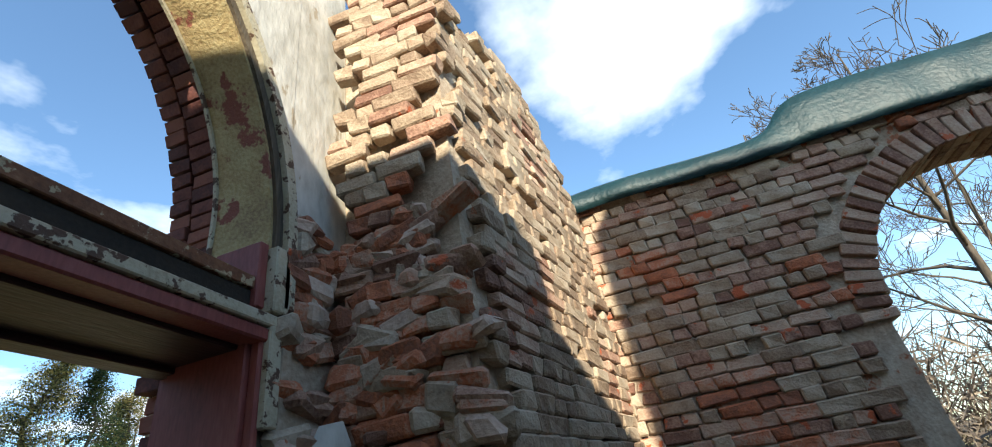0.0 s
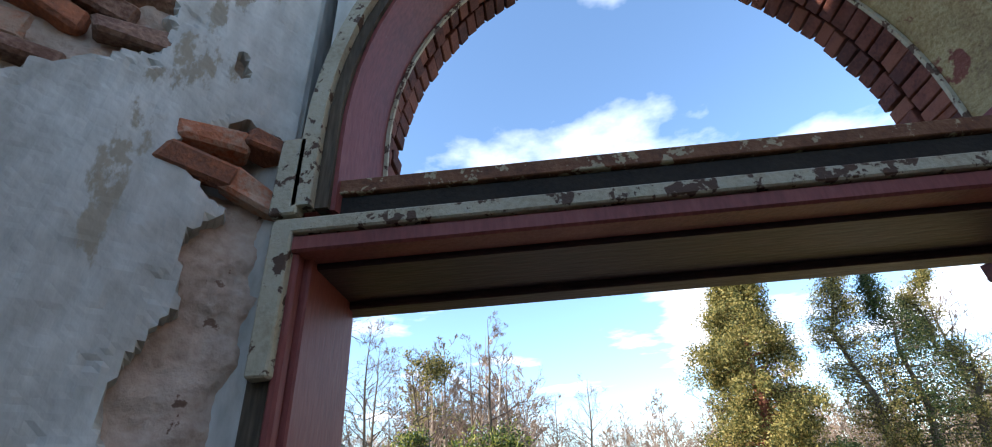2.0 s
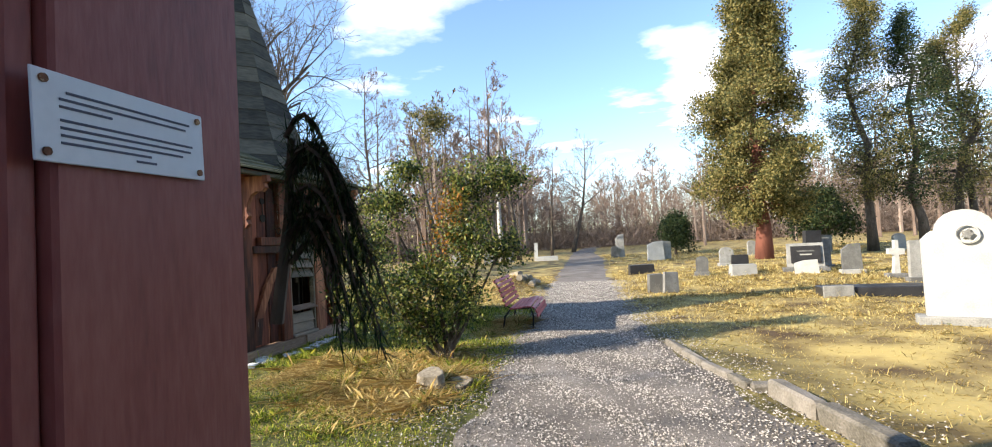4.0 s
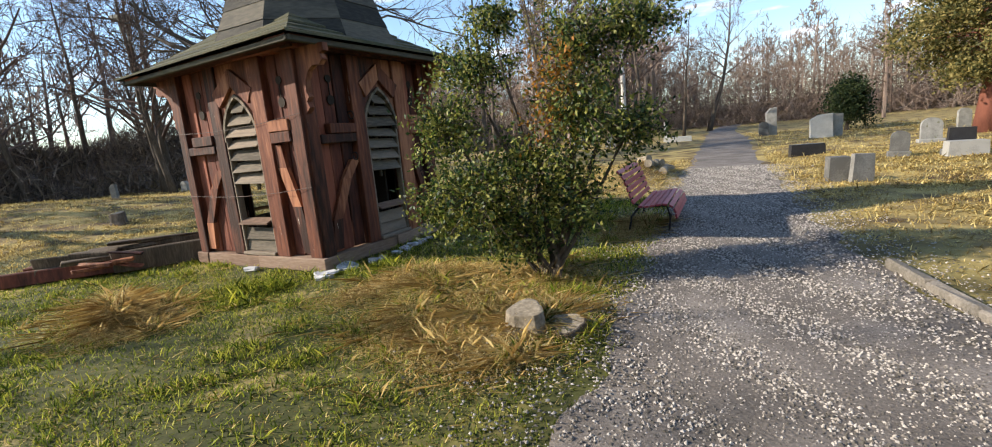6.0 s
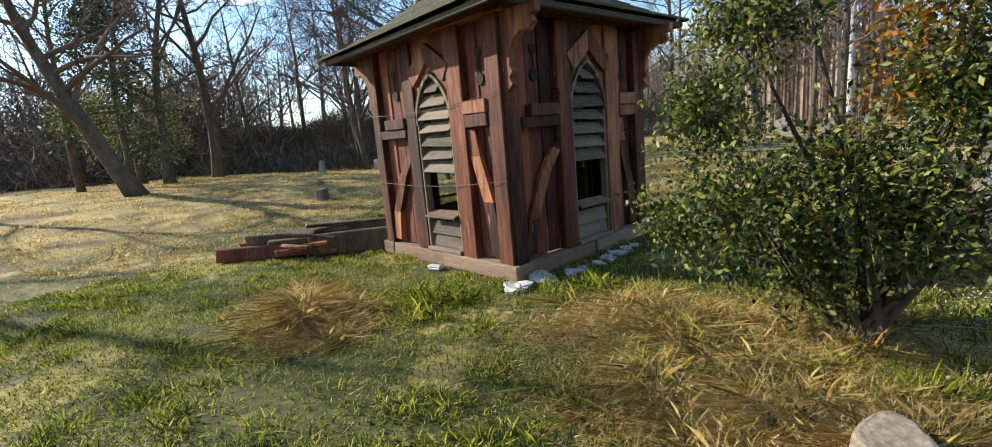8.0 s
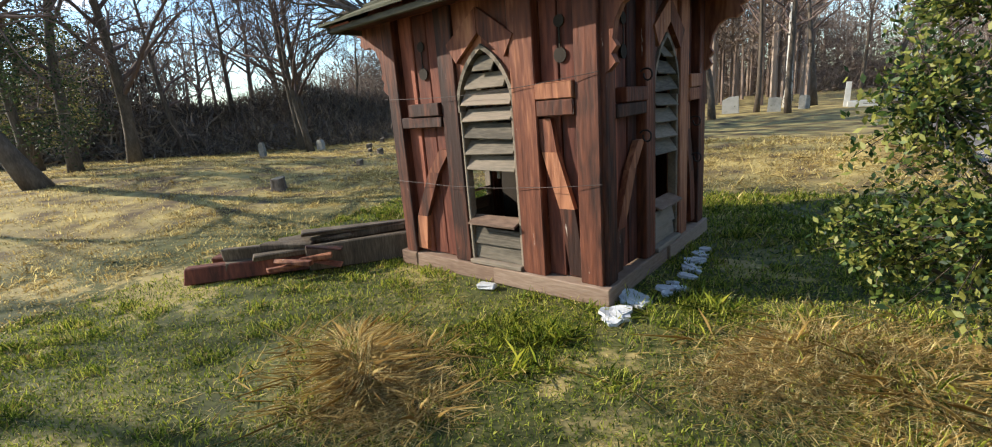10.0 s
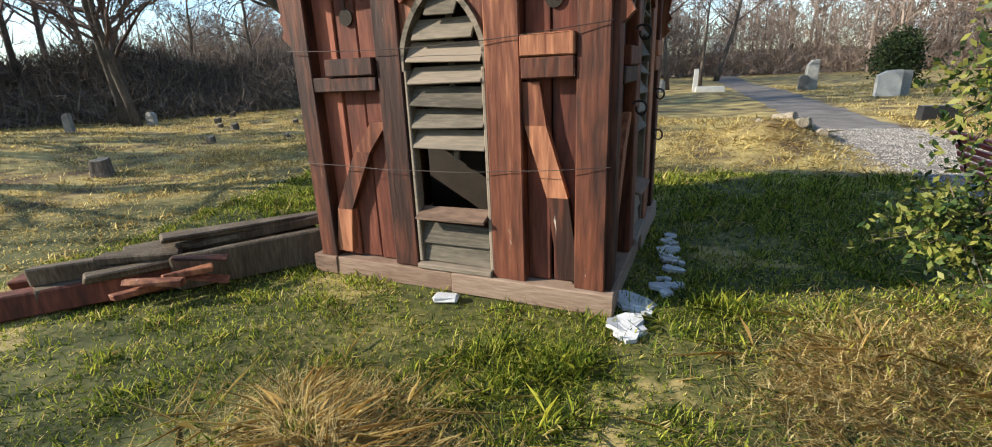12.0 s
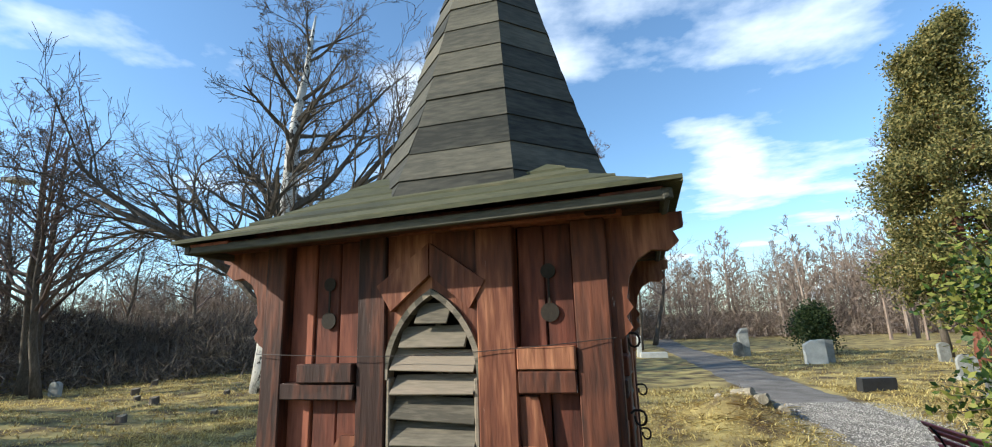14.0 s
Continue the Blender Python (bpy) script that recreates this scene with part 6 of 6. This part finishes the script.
conifer("pine_tree", "dark evergreen with sparse hanging foliage", 21.0, 22.5, 19, 11.0, 0.2, 2.7, "yew", 24000, 0.05, "bark", 0.22, 0.35, 0.5)
conifer("yew_tree", "sparse evergreen in front of the bank", -17.8, 6.2, 24, 9.0, 0.14, 3.0, "yew", 16000, 0.045, "bark", 0.12, 0.3, 1.2)
conifer("yew_tree", "sparse evergreen at the edge of the field", -22.5, 8.0, 25, 10.0, 0.16, 3.2, "conifer", 16000, 0.05, "bark", 0.12, 0.3, 1.2)
conifer("pine_tree", "tall evergreen with dark blue-green foliage", 24.5, 25, 15, 11.5, 0.22, 2.7, "conifer", 26000, 0.055, "bark", 0.2, 0.35, 0.5)
leafy_tree("yew_bush", "low dark green yew bush among the graves", "bush", 11.8, 29.5, 17, 2.2, 0.1, "yew", 9000, 0.07, 0.25, depth=3, boughs=24, kids=4, spread=0.9, reach=0.55)
leafy_tree("yew_bush", "spreading dark green bush under the trees", "bush", 19.5, 27.5, 18, 3.0, 0.12, "yew", 12000, 0.08, 0.3, depth=3, boughs=24, kids=4, spread=0.9, reach=0.6)
leafy_tree("mistletoe_tree", "bare tree hung with yellow-green clumps", "tree", -2.2, 26, 19, 10, 0.16, "conifer", 1500, 0.07, 0.12, crown_from=0.4, depth=3, boughs=12, kids=4, spread=0.5, reach=0.3, extra=("conifer", 2600, (0.1, 0, 8.6), 0.42))
for i, (x, y, h, r) in enumerate([(0.8, 28, 12, 0.14), (2.0, 33.5, 12, 0.16), (-0.6, 30, 11, 0.13), (6.6, 46, 12, 0.2), (4.4, 38, 9, 0.12), (-5.5, 24, 11, 0.13), (-7, 30, 12, 0.15), (-3.8, 34, 12, 0.14), (15.5, 26, 11, 0.16), (26, 26, 12, 0.2), (29, 22, 11, 0.18)]):
    bare_tree("bare_tree", "bare leafless tree with fine upright twigs", x, y, 300 + i, h, r, twig="twig", depth=4, boughs=16, kids=4, spread=0.5, reach=0.32, thin=0.007, lean=(0.12 if i == 3 else 0, 0))
bare_tree("birch_tree", "slim pale double-stemmed birch", 0.7, 33.0, 340, 12, 0.2, "birch", "twig", depth=3, boughs=14, kids=4, spread=0.5, reach=0.3, thin=0.008, lean=(0.08, 0))
for i, (x, y, h, r, lx) in enumerate([(-15.0, 5.7, 9, 0.26, -0.14), (-20, 17.5, 11, 0.2, -0.08), (-21.5, 19, 11, 0.22, 0.05), (-18.2, 16.5, 10, 0.15, -0.15), (-26, 18, 10, 0.16, 0), (-24, 14, 10, 0.16, -0.1), (-19.4, 8.0, 10, 0.2, -0.1), (-20.6, 10.3, 11, 0.24, 0.05), (-21.0, 5.6, 11, 0.13, 0), (-26.9, 21.8, 7, 0.18, 0.1), (-39.7, 23.9, 9, 0.2, 0), (-27, 34, 9, 0.16, 0), (-22, 40, 8, 0.15, 0), (-36, 37, 9, 0.18, 0.1), (-15, 46, 9, 0.14, 0), (-30, 22, 11, 0.18, 0)]):
    bare_tree("bare_tree", "bare dark tree at the edge of the field" if i else "bare dark tree leaning over the field", x, y, 360 + i, h, r, twig="twig", depth=4, boughs=18, kids=4, spread=0.6, reach=0.42, thin=0.008, lean=(lx, -0.4 if i == 0 else 0), crown_from=0.22)
# trees out of view, added up-sun to throw the shadow streaks on the lawn
for i, (x, y) in enumerate(((-15, -1.8), (-18.5, -4.6), (-13.5, -6.5), (-21, -0.8))):
    bare_tree("bare_tree", "unseen bare leafless tree, placed for its twiggy shadow on the lawn", x, y, 500 + i, 10, 0.16, twig="twig", depth=3, boughs=10, kids=3, spread=0.6, reach=0.4, thin=0.012, crown_from=0.35)
far_woods()
scrub("bank_scrub", [(-62, 9), (-32, 14.5), (-24, 19.5), (-20, 26.5), (-17, 34.5), (-13, 47), (-8, 60)], 110000, 2.0, "dark tangled scrub on the bank", "scrub", 2, 3.6, 0.7, 0.02)
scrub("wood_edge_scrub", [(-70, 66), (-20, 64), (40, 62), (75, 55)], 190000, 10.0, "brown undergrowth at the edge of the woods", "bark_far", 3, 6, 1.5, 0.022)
scrub("west_wood_scrub", [(-75, -16), (-48, 0), (-33, 9), (-28, 13)], 60000, 6.0, "dense dark undergrowth at the field edge", "scrub", 6, 4.5, 1.0, 0.03)
scrub("east_scrub", [(18, -30), (17, -6), (24, 6)], 40000, 5.5, "brown scrub behind the ruin", "scrub", 4, 4, 0.9, 0.02)
for i, (x, y) in enumerate(((13.5, -8.2), (15.5, -6.6), (17, -10.5))):
    bare_tree("bare_tree", "bare tree behind the ruined window", x, y, 400 + i, 8.5, 0.11, twig="bark", depth=4, boughs=16, kids=4, spread=0.6, reach=0.4, thin=0.007, lean=(-0.2, 0.25))
distance()
blades("short_grass", 240000, (-5.2, 3.4), (0.2, 9), 0.062, "grass", 1, 0.0036, 0.8, far=0.15)
blades("dry_grass", 200000, (-9, 14), (0.4, 17), 0.06, "straw", 2, 0.0028, 1.2, label="dry straw-coloured grass", far=0.18)
blades("field_grass", 120000, (-26, -5), (2, 24), 0.07, "straw", 7, 0.008, 1.0, label="pale dry grass across the field", far=0.03)
blades("field_grass", 70000, (5.5, 26), (6, 34), 0.07, "straw", 8, 0.008, 1.0, label="pale dry grass among the graves", far=0.03)
TUFTS = [(1.35, 4.0, 0.75), (0.8, 3.9, 0.5), (1.9, 3.6, 0.6), (2.55, 3.35, 0.6), (2.1, 4.35, 0.7), (-1.5, 3.05, 0.6), (-1.05, 2.85, 0.4), (2.7, 12.4, 1.2), (2.2, 2.9, 0.5), (2.9, 6.3, 0.4), (3.05, 6.9, 0.3), (1.6, 3.2, 0.45)]
blades("grass_tufts", 62000, None, None, 0.15, "straw_tuft", 3, 0.0013, 1.4, clump=TUFTS, label="long yellow grass in tufts")
blades("green_tufts", 14000, None, None, 0.12, "grass", 5, 0.0018, 0.9, clump=[(1.6, 3.4, 0.6), (2.9, 3.1, 0.3), (0.3, 4.6, 0.4), (-0.6, 3.9, 0.5), (2.5, 3.9, 0.4)], label="long green grass in tufts")
